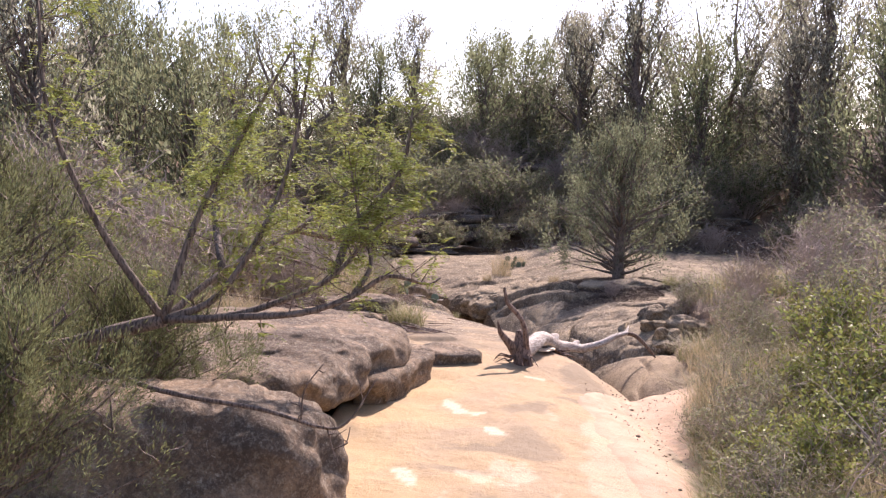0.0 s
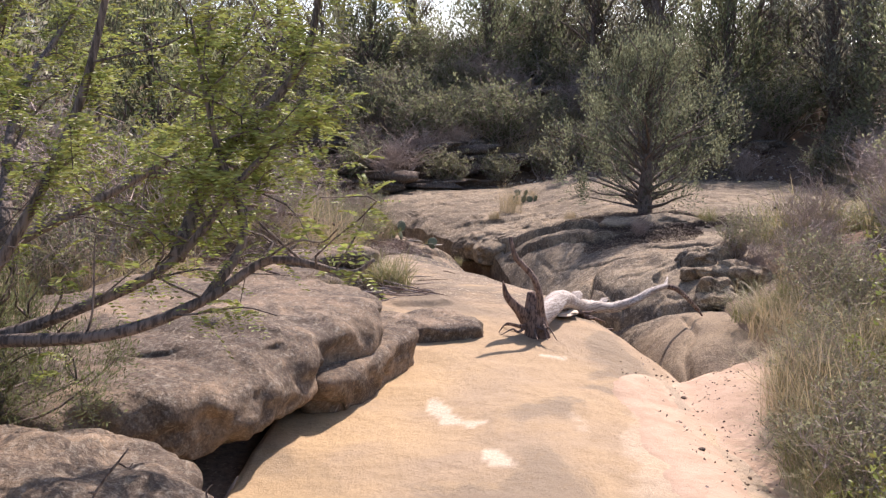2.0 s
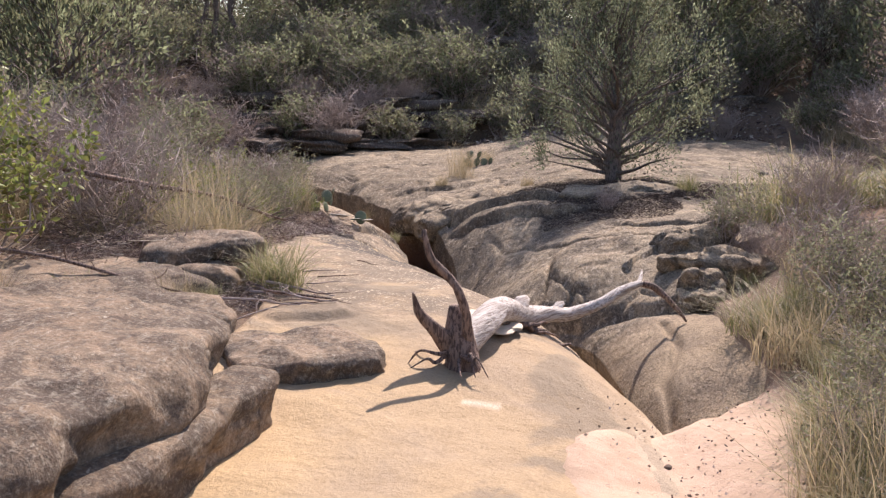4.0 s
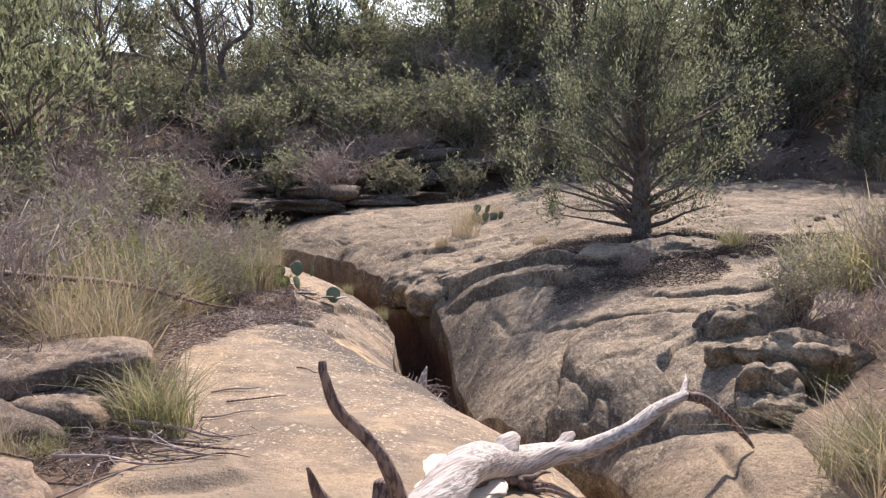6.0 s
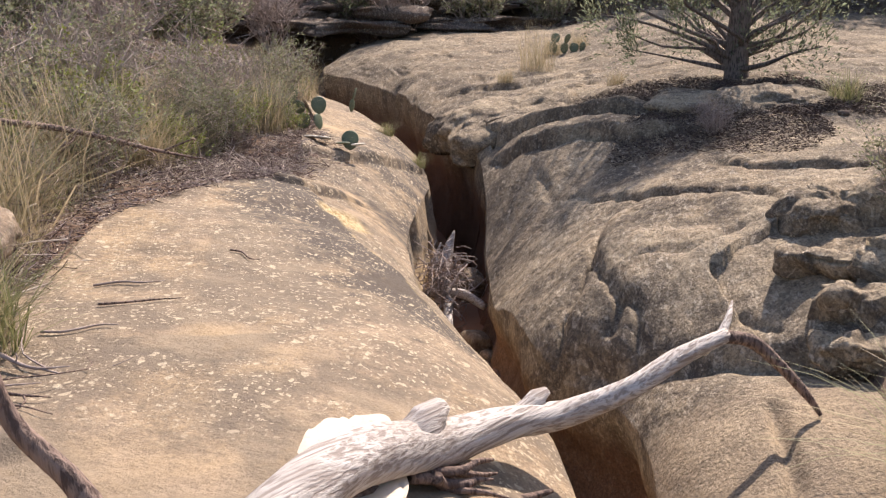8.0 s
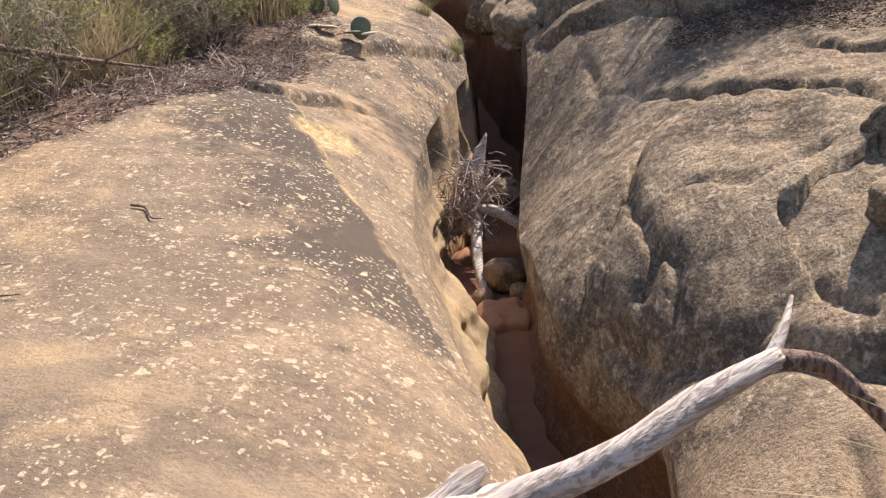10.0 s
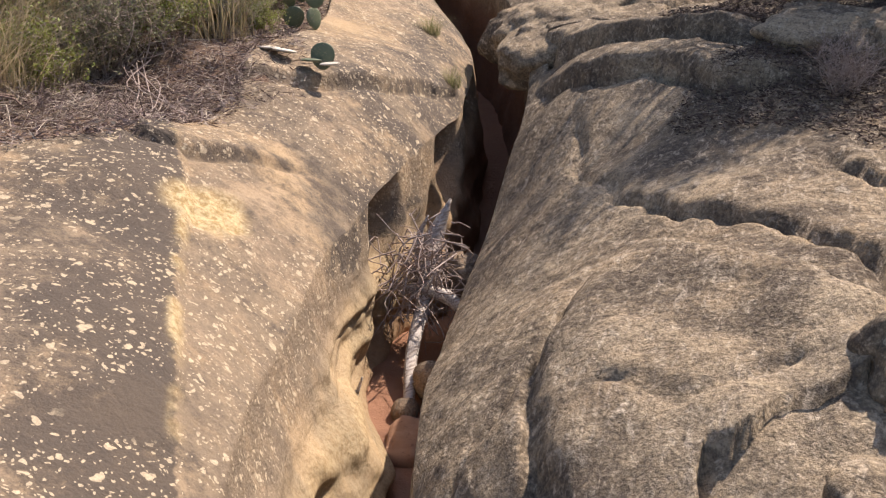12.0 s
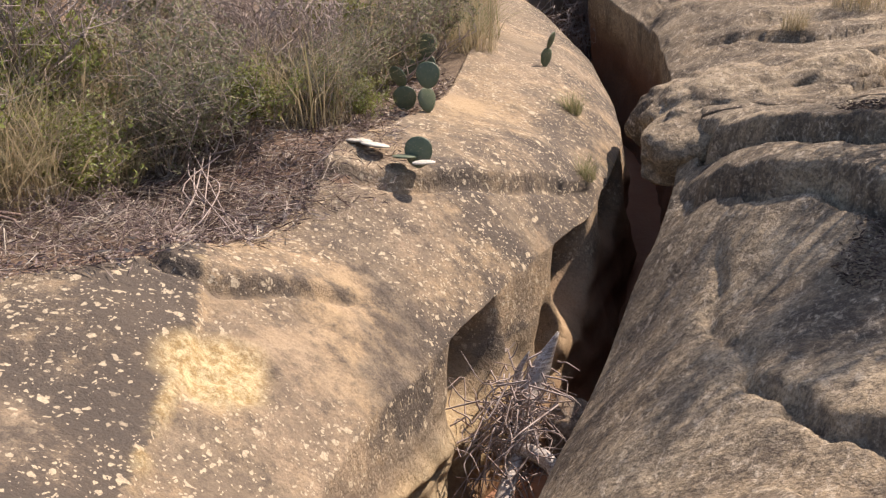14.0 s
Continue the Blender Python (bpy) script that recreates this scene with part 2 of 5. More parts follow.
PAD = plain("cactus_pad", (0.11, 0.14, 0.085), (0.15, 0.175, 0.11), 8, 0.5, 0.2, (0.25, 0.24, 0.14))
# bleached pad; the whiteness also paints sun glare on flat pads
PAD_DEAD_GLARE = plain("dead_glare_cactus_pad", (0.50, 0.46, 0.38), (0.62, 0.58, 0.50), 14, 0.8, 0.4, (0.2, 0.15, 0.1))


# ---- mesh helpers ----
def link(name, verts, faces, material, parent=None, label="", smooth=True):
    me = bpy.data.meshes.new(name)
    me.from_pydata([tuple(v) for v in verts], [], faces)
    me.materials.append(material)
    if smooth:
        me.polygons.foreach_set("use_smooth", [True] * len(me.polygons))
    ob = new(name, me)
    if parent is not None:
        ob.parent = parent
    if label:
        ob["label"] = label
    return ob


def thing(name, x, y, z, label, category, group="", kind="", rz=0.0, size=1.0):
    ob = new(name)
    ob.matrix_basis = pose(x, y, z, 0, 0, rz) @ Matrix.Diagonal((size, size, size, 1))
    return tagged(ob, label, category, group, kind)


def attribute(ob, name, values):
    a = ob.data.attributes.new(name, "FLOAT", "POINT")
    a.data.foreach_set("value", [float(v) for v in values])


def grid_faces(rows, cols):
    return [(i * cols + j, i * cols + j + 1, (i + 1) * cols + j + 1, (i + 1) * cols + j) for i in range(rows - 1) for j in range(cols - 1)]


def curve(*knots):
    """A smooth function of one number through (at, value) knots."""
    a, v = zip(*knots)
    fine = np.linspace(a[0], a[-1], 1200)
    val = np.interp(fine, a, v)
    w = np.hanning(41)
    val = np.convolve(np.pad(val, 20, mode="edge"), w / w.sum(), mode="valid")
    return lambda q: float(np.interp(q, fine, val))


def step(a, b, x):
    t = min(1.0, max(0.0, (x - a) / (b - a)))
    return t * t * (3 - 2 * t)


def fbm(x, y, z, octaves=4):
    return noise.fractal(Vector((x, y, z)), 0.9, 2.1, octaves)


def near_line(x, y, line):
    """Distance to a plan polyline, which side (+1: to its left), and how far along (0 to 1)."""
    best = (9.0, 1.0, 0.0)
    n = len(line) - 1
    for i in range(n):
        (ax, ay), (bx, by) = line[i], line[i + 1]
        dx, dy = bx - ax, by - ay
        t = min(1.0, max(0.0, ((x - ax) * dx + (y - ay) * dy) / (dx * dx + dy * dy)))
        d = math.hypot(x - ax - t * dx, y - ay - t * dy)
        if d < best[0]:
            best = (d, 1.0 if dx * (y - ay) - dy * (x - ax) > 0 else -1.0, (i + t) / n)
    return best


# ---- the lie of the rock ----
RIM_L = curve((-6, 2.2), (9, 2.2), (10.3, 2.15), (11.2, 2.05), (12, 1.93), (12.7, 1.84), (13.34, 1.72), (13.95, 1.42), (14.6, 1.16), (15.25, 0.94), (15.9, 0.78), (16.6, 0.62), (17.2, 0.54),
              (18.13, 0.5), (19.2, 0.46), (20.2, 0.26), (21.0, 0.06), (22.2, -0.46), (23.8, -1.3), (25.5, -2.4))
RIM_R = curve((10, 2.25), (11.2, 2.25), (12.7, 2.17), (13.2, 2.17), (13.8, 2.16), (14.3, 2.02), (14.6, 1.8), (14.9, 1.62), (16.1, 1.3), (17.4, 1.14), (18.4, 1.07), (19.4, 0.94),
              (20.2, 0.7), (21.0, 0.46), (21.8, 0.18), (22.6, -0.12), (23.5, -0.5), (24.5, -1.15), (26, -2.2), (40, -3.0))
EDGE_L = curve((-6, -0.9), (6.4, -0.95), (7.5, -1.0), (9.0, -0.95), (10.6, -0.8), (11.5, -0.6), (12.3, -0.5), (13.5, -0.65), (15, -0.88), (15.7, -0.68),
               (16.1, -0.42), (16.6, -0.26), (17.2, -0.3), (18, -0.52), (19.6, -0.75), (21.4, -1.4), (22.4, -2.0), (25.5, -5.0))
FLOOR = curve((-6, -0.6), (10.4, -0.62), (11.2, -0.8), (12.2, -1.3), (13, -1.55), (16, -1.62), (17.4, -1.7), (18.4, -1.95), (24, -1.95))
STEP_LINE = [(-0.12, 16.5), (0.1, 16.2), (0.33, 15.8), (0.56, 15.35), (0.83, 14.9), (1.12, 14.4)]
LEDGE_FAR = [(-0.55, 17.6), (-0.1, 18.0), (0.2, 18.7), (0.28, 19.2)]
LEDGE_LINE = [(-0.5, 16.5), (-0.2, 16.36), (0.02, 16.42), (0.17, 16.8), (0.32, 17.15)]
LEDGE_LOW = [(-0.36, 11.86), (-0.17, 11.92), (0.03, 11.96), (0.24, 12.07)]
PALE = [((0.14, 9.0), 0.085, 0.24), ((0.29, 8.74), 0.15, 0.07), ((0.44, 8.08), 0.10, 0.14), ((1.0, 10.6), 0.14, 0.04), ((0.0, 7.3), 0.16, 0.03), ((-0.2, 6.7), 0.07, 0.2)]


def left_top(x, y):
    d = RIM_L(y) - x
    z = -0.05 - (0.5 + 0.12 * step(14.8, 15.6, y)) * math.exp(-max(d, 0) / 0.55) * step(10.0, 12.5, y) - 0.42 * math.exp(-max(d, 0) / 0.75) * step(12.5, 10.0, y)
    z -= 0.16 * step(12.2, 9.6, y) * step(3.0, 5.5, y) - 0.02 * max(0, 5.5 - y)
    z -= 0.12 * step(16.3, 17.2, y) * step(1.6, 0.7, d) + 0.1 * step(18, 20, y)
    z += 0.035 * fbm(x * 0.8, y * 0.8, 3.1, 3) + 0.012 * fbm(x * 3, y * 3, 7.0, 3)
    if 13.5 < y < 18.5:
        dist, side, along = near_line(x, y, STEP_LINE)
        z += (-0.035 * step(0.0, 0.03, dist) if side > 0 and dist < 0.8 else 0.0) * step(0.0, 0.06, along) * step(1.0, 0.8, along) * step(0.8, 0.3, dist)
        dist, side, along = near_line(x, y, LEDGE_LINE)
        z -= 0.02 * step(0.19, 0.12, math.hypot(x - 0.3, (y - 16.05) * 0.75)) * (1 + fbm(x * 14, y * 14, 1.0, 2))
        if dist < 0.5:
            z += (0.035 if side > 0 else 0.0) * step(0.0, 0.05, dist) * step(0.0, 0.2, along) * step(1.0, 0.75, along) * step(0.5, 0.2, dist) - 0.03 * math.exp(-(dist / 0.03) ** 2) * step(1.0, 0.8, along)
    if 11.4 < y < 12.8:
        dist, side, along = near_line(x + 0.03 * fbm(x * 5, y * 5, 6.0, 2), y, LEDGE_LOW)
        if dist < 0.6:
            z += step(0.0, 0.15, along) * step(1.0, 0.85, along) * (0.03 * step(0.6, 0.1, dist) * step(-0.05, 0.05, dist * side) - 0.022 * math.exp(-((dist * side + 0.03) / 0.05) ** 2))
    if 17 < y < 20:
        dist, side, along = near_line(x, y, LEDGE_FAR)
        if dist < 0.9:
            z += (0.06 if side > 0 else 0.0) * step(0.0, 0.06, dist) * step(0.0, 0.2, along) * step(0.9, 0.3, dist) - 0.03 * math.exp(-(dist / 0.03) ** 2)
    return z


CRACKS = [  # plan lines on the grey slabs; groove depth, lift of the side to the left
    ([(1.9, 16.95), (2.0, 16.72), (2.22, 16.42), (2.62, 16.12), (2.92, 15.72), (3.05, 15.2)], 0.05, 0.015),
    ([(0.98, 19.25), (1.27, 18.78), (1.61, 18.43), (1.93, 18.26), (2.25, 17.85), (3.0, 17.9)], 0.10, 0.10),
    ([(1.45, 18.2), (1.59, 17.85), (1.66, 17.45), (2.18, 16.43)], 0.03, 0.0),
    ([(0.7, 20.3), (0.85, 19.9), (1.09, 19.44), (1.56, 19.02), (2.19, 18.5), (2.6, 18.4)], 0.11, 0.13),
    ([(0.6, 20.6), (1.3, 20.2), (2.2, 20.4), (3.0, 20.9)], 0.08, 0.06),
    ([(3.0, 15.4), (3.3, 14.9), (3.6, 14.8)], 0.06, 0.03),
    ([(1.5, 19.9), (1.95, 20.5), (1.75, 21.3)], 0.06, 0.04),
    ([(0.9, 20.9), (1.4, 21.4), (2.2, 21.5)], 0.07, 0.06),
    ([(2.7, 16.9), (3.0, 16.4), (3.6, 16.2), (4.2, 16.5)], 0.05, 0.03),
    ([(0.0, 22.6), (1.2, 22.2), (2.4, 22.8)], 0.05, 0.05),
    ([(1.5, 23.4), (2.6, 23.9), (4.0, 23.6)], 0.05, 0.05),
]


FRONT = curve((1.0, 15.1), (1.6, 14.8), (2.0, 14.42), (2.3, 14.12), (2.6, 13.92), (2.9, 13.76), (3.3, 13.65), (4.5, 13.6))
BLOCK_LINE = [(1.74, 14.75), (1.86, 15.0), (1.94, 15.4), (1.99, 15.7), (2.07, 15.93), (2.18, 16.02), (2.3, 15.93), (2.4, 15.76), (2.62, 15.62), (2.85, 15.4), (3.1, 15.1)]
BLOCK_CRACKS = [([(1.92, 15.35), (2.0, 14.95), (2.08, 14.72), (2.02, 14.55)], 0.06), ([(2.08, 14.72), (2.16, 14.55), (2.14, 14.3)], 0.05),
                ([(2.4, 14.1), (2.6, 14.2), (2.75, 14.0)], 0.04), ([(2.7, 14.98), (2.45, 14.85), (2.2, 15.0)], 0.03)]


def right_top(x, y):
    d = max(0.0, x - RIM_R(y))
    a = 0.9 + 0.2 * step(15.5, 16.3, y) - 0.3 * step(17.4, 18.6, y) - 0.45 * step(18.6, 20.5, y)
    w = 0.77 + 0.08 * step(15.5, 16.3, y) - 0.25 * step(17.4, 18.8, y)
    high = 0.05 - 0.02 * max(0, x - 4) - 0.30 * step(18.8, 21.0, y) * step(3.4, 1.4, x) + 0.02 * max(0, y - 21.5) + 0.12 * math.exp(-((x - 1.5) / 3.5) ** 2 - ((y - 27) / 3.2) ** 2)
    z = high - a * math.exp(-d / w)
    low = -0.41 + 0.02 * fbm(x * 2.2, y * 2.2, 15.0, 4) - 0.05 * math.exp(-(near_line(x, y, [(2.3, 11.6), (2.38, 12.3), (2.6, 12.8), (2.62, 13.4)])[0] / 0.035) ** 2) + 0.06 * (x - 2.6) - 0.4 * math.exp(-d / 0.24) - 0.18 * step(12.2, 11.2, y)
    if 13.2 < y < 16.6:
        wob = 0.03 * fbm(x * 5, y * 5, 14.0, 3)
        dist, side, along = near_line(x + wob, y - wob, BLOCK_LINE)
        if side < 0 and along < 0.999:      # the block stands proud of the slab, its lip rounded
            z += 0.085 * (1 - (1 - min(1.0, dist / 0.09)) ** 2.5) * step(1.3, 0.5, dist) - 0.05 * math.exp(-((dist - 0.42) / 0.2) ** 2) * step(2.1, 2.5, x)
        else:
            z -= 0.06 * math.exp(-(dist / 0.035) ** 2) + 0.02 * math.exp(-dist / 0.15)
        z += 0.016 * fbm(x * 6, y * 6, 51.0, 4)
        for line, deep in BLOCK_CRACKS:
            z -= deep * math.exp(-(near_line(x + wob, y + wob, line)[0] / 0.03) ** 2)
    front = FRONT(x) + 0.07 * fbm(x * 3, 1.0, 5.0, 3)
    m = step(front - 0.02, front + 0.05, y)
    z -= 0.07 * math.exp(-max(0.0, y - front) / 0.07) * m
    low -= 0.10 * math.exp(-max(0.0, front - y) / 0.16)
    z = low + (z - low) * m
    z += (0.05 if y > 16 else 0.025) * fbm(x * 0.7, y * 0.7, 11.0, 3) + 0.012 * fbm(x * 3.2, y * 3.2, 2.0, 3)
    if y > 19.0:        # low swells and pits on the far slab
        z += step(19.0, 20.5, y) * (0.045 * abs(fbm(x * 1.1, y * 1.8, 61.0, 4)) - 0.05 * step(0.25, 0.6, fbm(x * 2.3, y * 2.3, 17.0, 3)))
    if y > 14.4:
        wob = 0.045 * fbm(x * 4, y * 4, 9.0, 3)
        for line, deep, lift in CRACKS:
            if min(p[0] for p in line) - 0.7 < x < max(p[0] for p in line) + 0.7 and min(p[1] for p in line) - 0.7 < y < max(p[1] for p in line) + 0.7:
                dist, side, along = near_line(x + wob, y + wob, line)
                fade = step(0.0, 0.22, along) * step(1.0, 0.82, along)
                z += fade * (lift * step(0.6, 0.0, dist) * step(-0.035, 0.035, dist * side) - 1.35 * deep * math.exp(-(dist / 0.034) ** 2))
    return z


SIDE_R = curve((-6, 1.15), (9.6, 1.25), (10.6, 1.5), (11.3, 3.0), (13.4, 3.05), (14.2, 3.2), (15.5, 4.2), (17.5, 8.4), (40, 8.6))


def soil_height(x, y):
    """Soil and sand: under the rocks it lies low, at the floor of the slot."""
    el = EDGE_L(min(y, 24))
    hills = 0.09 * fbm(x * 0.35, y * 0.35, 20.0, 4) + 0.02 * fbm(x * 2.3, y * 2.3, 4.0, 3)
    back = min(0.30 * max(0, y - 28.5), 3.5) + 0.012 * max(0, y - 45)
    down = 0.02 * max(0, 5.5 - y)
    under = FLOOR(min(y, 24)) + 0.3 * hills
    left = left_top(el, min(y, 23)) - 0.05 + 0.10 * min(el - x, 4) + hills * step(0, 1.5, el - x)
    left += 0.14 * max(0, min(-5 - x, 9))
    bank = -0.54 + 0.17 * max(-0.5, min(x - 2.0, 4)) + 0.4 * step(3.0, 5.0, x) + 0.12 * max(0, min(x - 7, 9)) + hills * step(1.5, 2.5, x) + down
    bank += (0.0 - bank) * 0.8 * step(14, 18, y) * step(14, 9, x)
    if y < 12:
        film = left_top(min(x, 2.2), y) + 0.03 * step(1.15, 1.6, x) - 0.012 + 0.012 * fbm(x * 2, y * 2, 8.0, 3)
        bank = film + (bank - film) * max(step(1.7, 2.2, x), step(10.5, 11.5, y))
    wl = step(el + 0.45, el + 0.15, x)
    side = SIDE_R(min(y, 40))
    wr = step(side - 0.35, side, x)
    z = under + (left - under) * wl + (bank - under) * wr
    rest = max(0.0, min(left, 2.5)) if x < -3 else 0.05 + 0.12 * max(0, min(x - 8, 9))
    return z + (rest + hills - z) * step(27.5, 30.5, y) + back


def spaced(*stretches):
    """Grid lines: (from, to, step) stretches joined."""
    out = []
    for a, b, s in stretches:
        out += list(np.arange(a, b, s))
    return out + [stretches[-1][1]]


# ground: one sheet to the horizon
gx = spaced((-900, -100, 200), (-100, -20, 20), (-20, -6, 1.0), (-6, -1.5, 0.3), (-1.5, 4.2, 0.1), (4.2, 9, 0.3), (9, 20, 1.0), (20, 100, 20), (100, 900, 200))
gy = spaced((-900, -100, 200), (-100, -20, 20), (-20, -4, 1.0), (-4, 4, 0.3), (4, 22, 0.1), (22, 44, 0.4), (44, 60, 2.0), (60, 100, 20), (100, 900, 200))
gv = [(x, y, soil_height(min(max(x, -24), 24), min(max(y, -8), 60))) for y in gy for x in gx]
ground = link("ground", gv, grid_faces(len(gy), len(gx)), SOIL)
tagged(ground, "reddish sandy soil with dry leaf litter and pale wash sand", "ground", kind="structure")
attribute(ground, "sand", [step(1.0, 1.5, v[0]) * step(3.2, 2.3, v[0] + 0.25 * fbm(v[0], v[1], 0, 3)) * step(13.5, 12, v[1]) * (1 if v[1] > -8 else 0) for v in gv])
attribute(ground, "red", [1.0 if v[2] < -0.9 else 0.0 for v in gv])

# left rock: bed, top of the slab, rolled rim and the wall of the slot
ly = spaced((-6, 3, 0.3), (3, 11.6, 0.07), (11.6, 12.3, 0.025), (12.3, 14, 0.045), (14, 19.5, 0.026), (19.5, 25.4, 0.12))
s_top = list(np.concatenate([[0.0, 0.012], 1 - (1 - np.linspace(0.03, 1, 112)) ** 1.25]))
s_wall = list(np.linspace(0.02, 1, 58))
lv, a_pat, a_raw_lit, a_red, a_pale, a_spot, a_warm = [], [], [], [], [], [], []
for y in ly:
    el, rl, fl = EDGE_L(y), RIM_L(y), FLOOR(y) - 0.08
    slot = step(10.6, 12.2, y)
    for s in s_top:
        x = el + (rl - el) * s
        z = left_top(x, y) - (0.35 * (1 - s / 0.03) if s < 0.03 else 0)
        lv.append((x, y, z))
        dist, side, along = near_line(x, y, STEP_LINE) if 13.5 < y < 17.5 else (9, 1, 0)
        n1 = fbm(x * 2.2, y * 2.2, 1.0, 4)
        a_pat.append(max(step(1.05 + 0.4 * n1, 0.05, dist) * (1 if side < 0 else 0.0) * (0.95 + 0.4 * n1),
                         0.42 * step(0.0, 0.5, fbm(x * 1.3, y * 1.3, 40.0, 4)) * step(12.5, 14, y),
                         0.78 * step(1.15, 0.2, rl - x) * step(15.6, 16.8, y) * (0.75 + 0.6 * n1)))
        # on the top: fresh yellow stone along the step and in the chipped patch
        a_raw_lit.append(max(0.8 * step(0.032, 0.01, dist) * step(-0.15, 0.3, fbm(x * 5, y * 5, 2.0, 3)), step(0.20, 0.12, math.hypot(x - 0.3, (y - 16.05) * 0.75) + 0.05 * n1)))
        a_red.append(0.0)
        p = 0.0
        for (px, py), ax, ay in PALE:
            q = math.hypot((x - px - 0.25 * (py - y)) / ax, (y - py) / ay) + 0.35 * fbm(x * 6, y * 5, px, 3)
            p = max(p, step(1.0, 0.9, q))
        film = fbm(x * 1.1 + 4, y * 0.7, 60.0, 5) + 0.35 * step(1.0, 1.7, x)
        p = max(p, 0.5 * step(0.36, 0.41, film) * step(11.0, 9.5, y) * max(step(0.8, 1.1, x), step(7.6, 7.0, y)))
        sand_edge = float(np.interp(y, (4, 6, 8.4, 9, 10.7, 11.3), (0.9, 1.0, 1.17, 1.32, 1.85, 2.1)))
        p = max(p, 0.38 * step(-0.02, 0.05, x - sand_edge + 0.16 * fbm(x * 2.5, y * 2.5, 44.0, 4)) * step(11.6, 11.0, y))
        a_pale.append(p)
        a_warm.append(step(0.75, 0.1, x - float(np.interp(y, (5, 7.5, 9, 11, 12), (-0.75, -0.6, -0.25, 0.25, 0.3))) + 0.3 * fbm(x * 1.6, y * 1.2, 83.0, 3)) * step(12.0, 11.0, y))
        a_spot.append(step(11.5, 13, y) * step(-0.7, 0.0, fbm(x * 1.3, y * 1.3, 70.0, 3)) * 0.9)
    z0 = left_top(rl, y)
    for s in s_wall:
        z = z0 + (fl - z0) * s
        deep = (z0 - z)
        x = rl + (0.05 * math.sin(min(1, s * 2.5) * math.pi / 2) + 0.05 * step(0.3, 1.0, s) + 0.27 * step(0.0, 1.0, s) * step(17.0, 15.5, y)) * slot
        u = z + 0.16 * (y - 16) + 0.09 * fbm(y * 1.3, z * 1.4, 5.0, 3)      # flutes run along the flow
        ridge = 0.5 + 0.5 * math.sin(u * 24.0)
        fine = 0.5 + 0.5 * math.sin(u * 61.0 + 2.5 * fbm(y * 2, z * 2, 9.0, 2))
        flute = 0.09 * fbm(y * 1.5 + 0.9 * z, z * 0.9, 31.0, 3) + (0.034 * ridge ** 2 + 0.012 * fine) * step(17.6, 17.0, y) + 0.02 * ridge * step(17.0, 17.6, y)
        x += flute * step(0.1, 0.45, s) * slot
        for hy, hz, ry, rz, push in ((17.5, -1.0, 0.22, 0.24, 0.36), (17.12, -1.5, 0.15, 0.14, 0.3), (18.9, -1.02, 0.26, 0.24, 0.4), (18.3, -1.35, 0.12, 0.22, 0.2), (20.0, -1.0, 0.3, 0.22, 0.25), (15.0, -1.25, 0.3, 0.12, 0.12)):
            q = ((y - hy - 0.35 * (z - hz)) / ry) ** 2 + ((z - hz) / rz) ** 2
            x -= push * math.exp(-q ** 1.8) * slot
        lv.append((x, y, z))
        a_pat.append(0.7 * step(0.1, 0.4, fbm(y * 1.2, z * 2, 50.0, 4)) * step(0.6, 0.2, s))
        # on the wall: sunlight on the flute crests painted as a warm pale tint
        a_raw_lit.append(0.5 * step(0.2, 0.45, s) * step(18.6, 17.6, y) * (0.5 + 0.5 * ridge))
        a_red.append(min(1.0, 0.8 * step(-1.35, -1.6, z) * step(14.5, 12.5, y) + 0.55 * step(-1.45, -1.65, z) + 0.8 * step(18.0, 19.8, y) * step(0.15, 0.5, s)))
        a_pale.append(0)
        a_warm.append(0)
        a_spot.append(0.8 * step(0.4, 0.1, s))
bed = link("sandstone_bed", lv, grid_faces(len(ly), len(s_top) + len(s_wall)), BED)
tagged(bed, "smooth tan sandstone wash bed with pale sand films and lichen spots", "rock bed", kind="structure")
for key, vals in (("patina", a_pat), ("raw_lit", a_raw_lit), ("red", a_red), ("pale", a_pale), ("spots", a_spot), ("warm", a_warm)):
    attribute(bed, key, vals)

# right rock: wall of the slot and the grey slabs above it
ry_ = spaced((10.9, 13.4, 0.06), (13.4, 15.0, 0.03), (15.0, 19.8, 0.02), (19.8, 24, 0.06), (24, 32, 0.14))
r_wall = list(np.linspace(1, 0.03, 26))
r_top = list(np.linspace(0, 1, 270) ** 1.7)
rv, a_red = [], []
for y in ry_:
    rr, fl = RIM_R(y), FLOOR(y) - 0.08
    far = 3.25 + 5.6 * step(14.2, 17.5, y)
    z0 = right_top(rr, y)
    for s in r_wall:
        z = z0 + (min(fl, z0 - 0.1) - z0) * s
        x = rr + 0.10 * step(0.1, 0.6, s) - 0.12 * step(0.5, 1, s) + 0.09 * fbm(y * 1.4, z * 1.2, 77.0, 3) * step(0.0, 0.3, s)
        rv.append((x, y, z))
        a_red.append(step(0.08, 0.45, s) * (0.75 + 0.25 * step(17.5, 19, y)))
    for s in r_top:
        x = rr + (far - rr) * s
        rv.append((x, y, right_top(x, y) - 0.5 * step(0.96, 1.0, s)))
        a_red.append(0.0)
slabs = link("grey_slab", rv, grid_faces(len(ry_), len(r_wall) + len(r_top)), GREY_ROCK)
for p in slabs.data.polygons:
    p.flip()
tagged(slabs, "grey lichen-spotted sandstone slabs with cracks beside a slot", "rock slab", kind="structure")
attribute(slabs, "red", a_red)
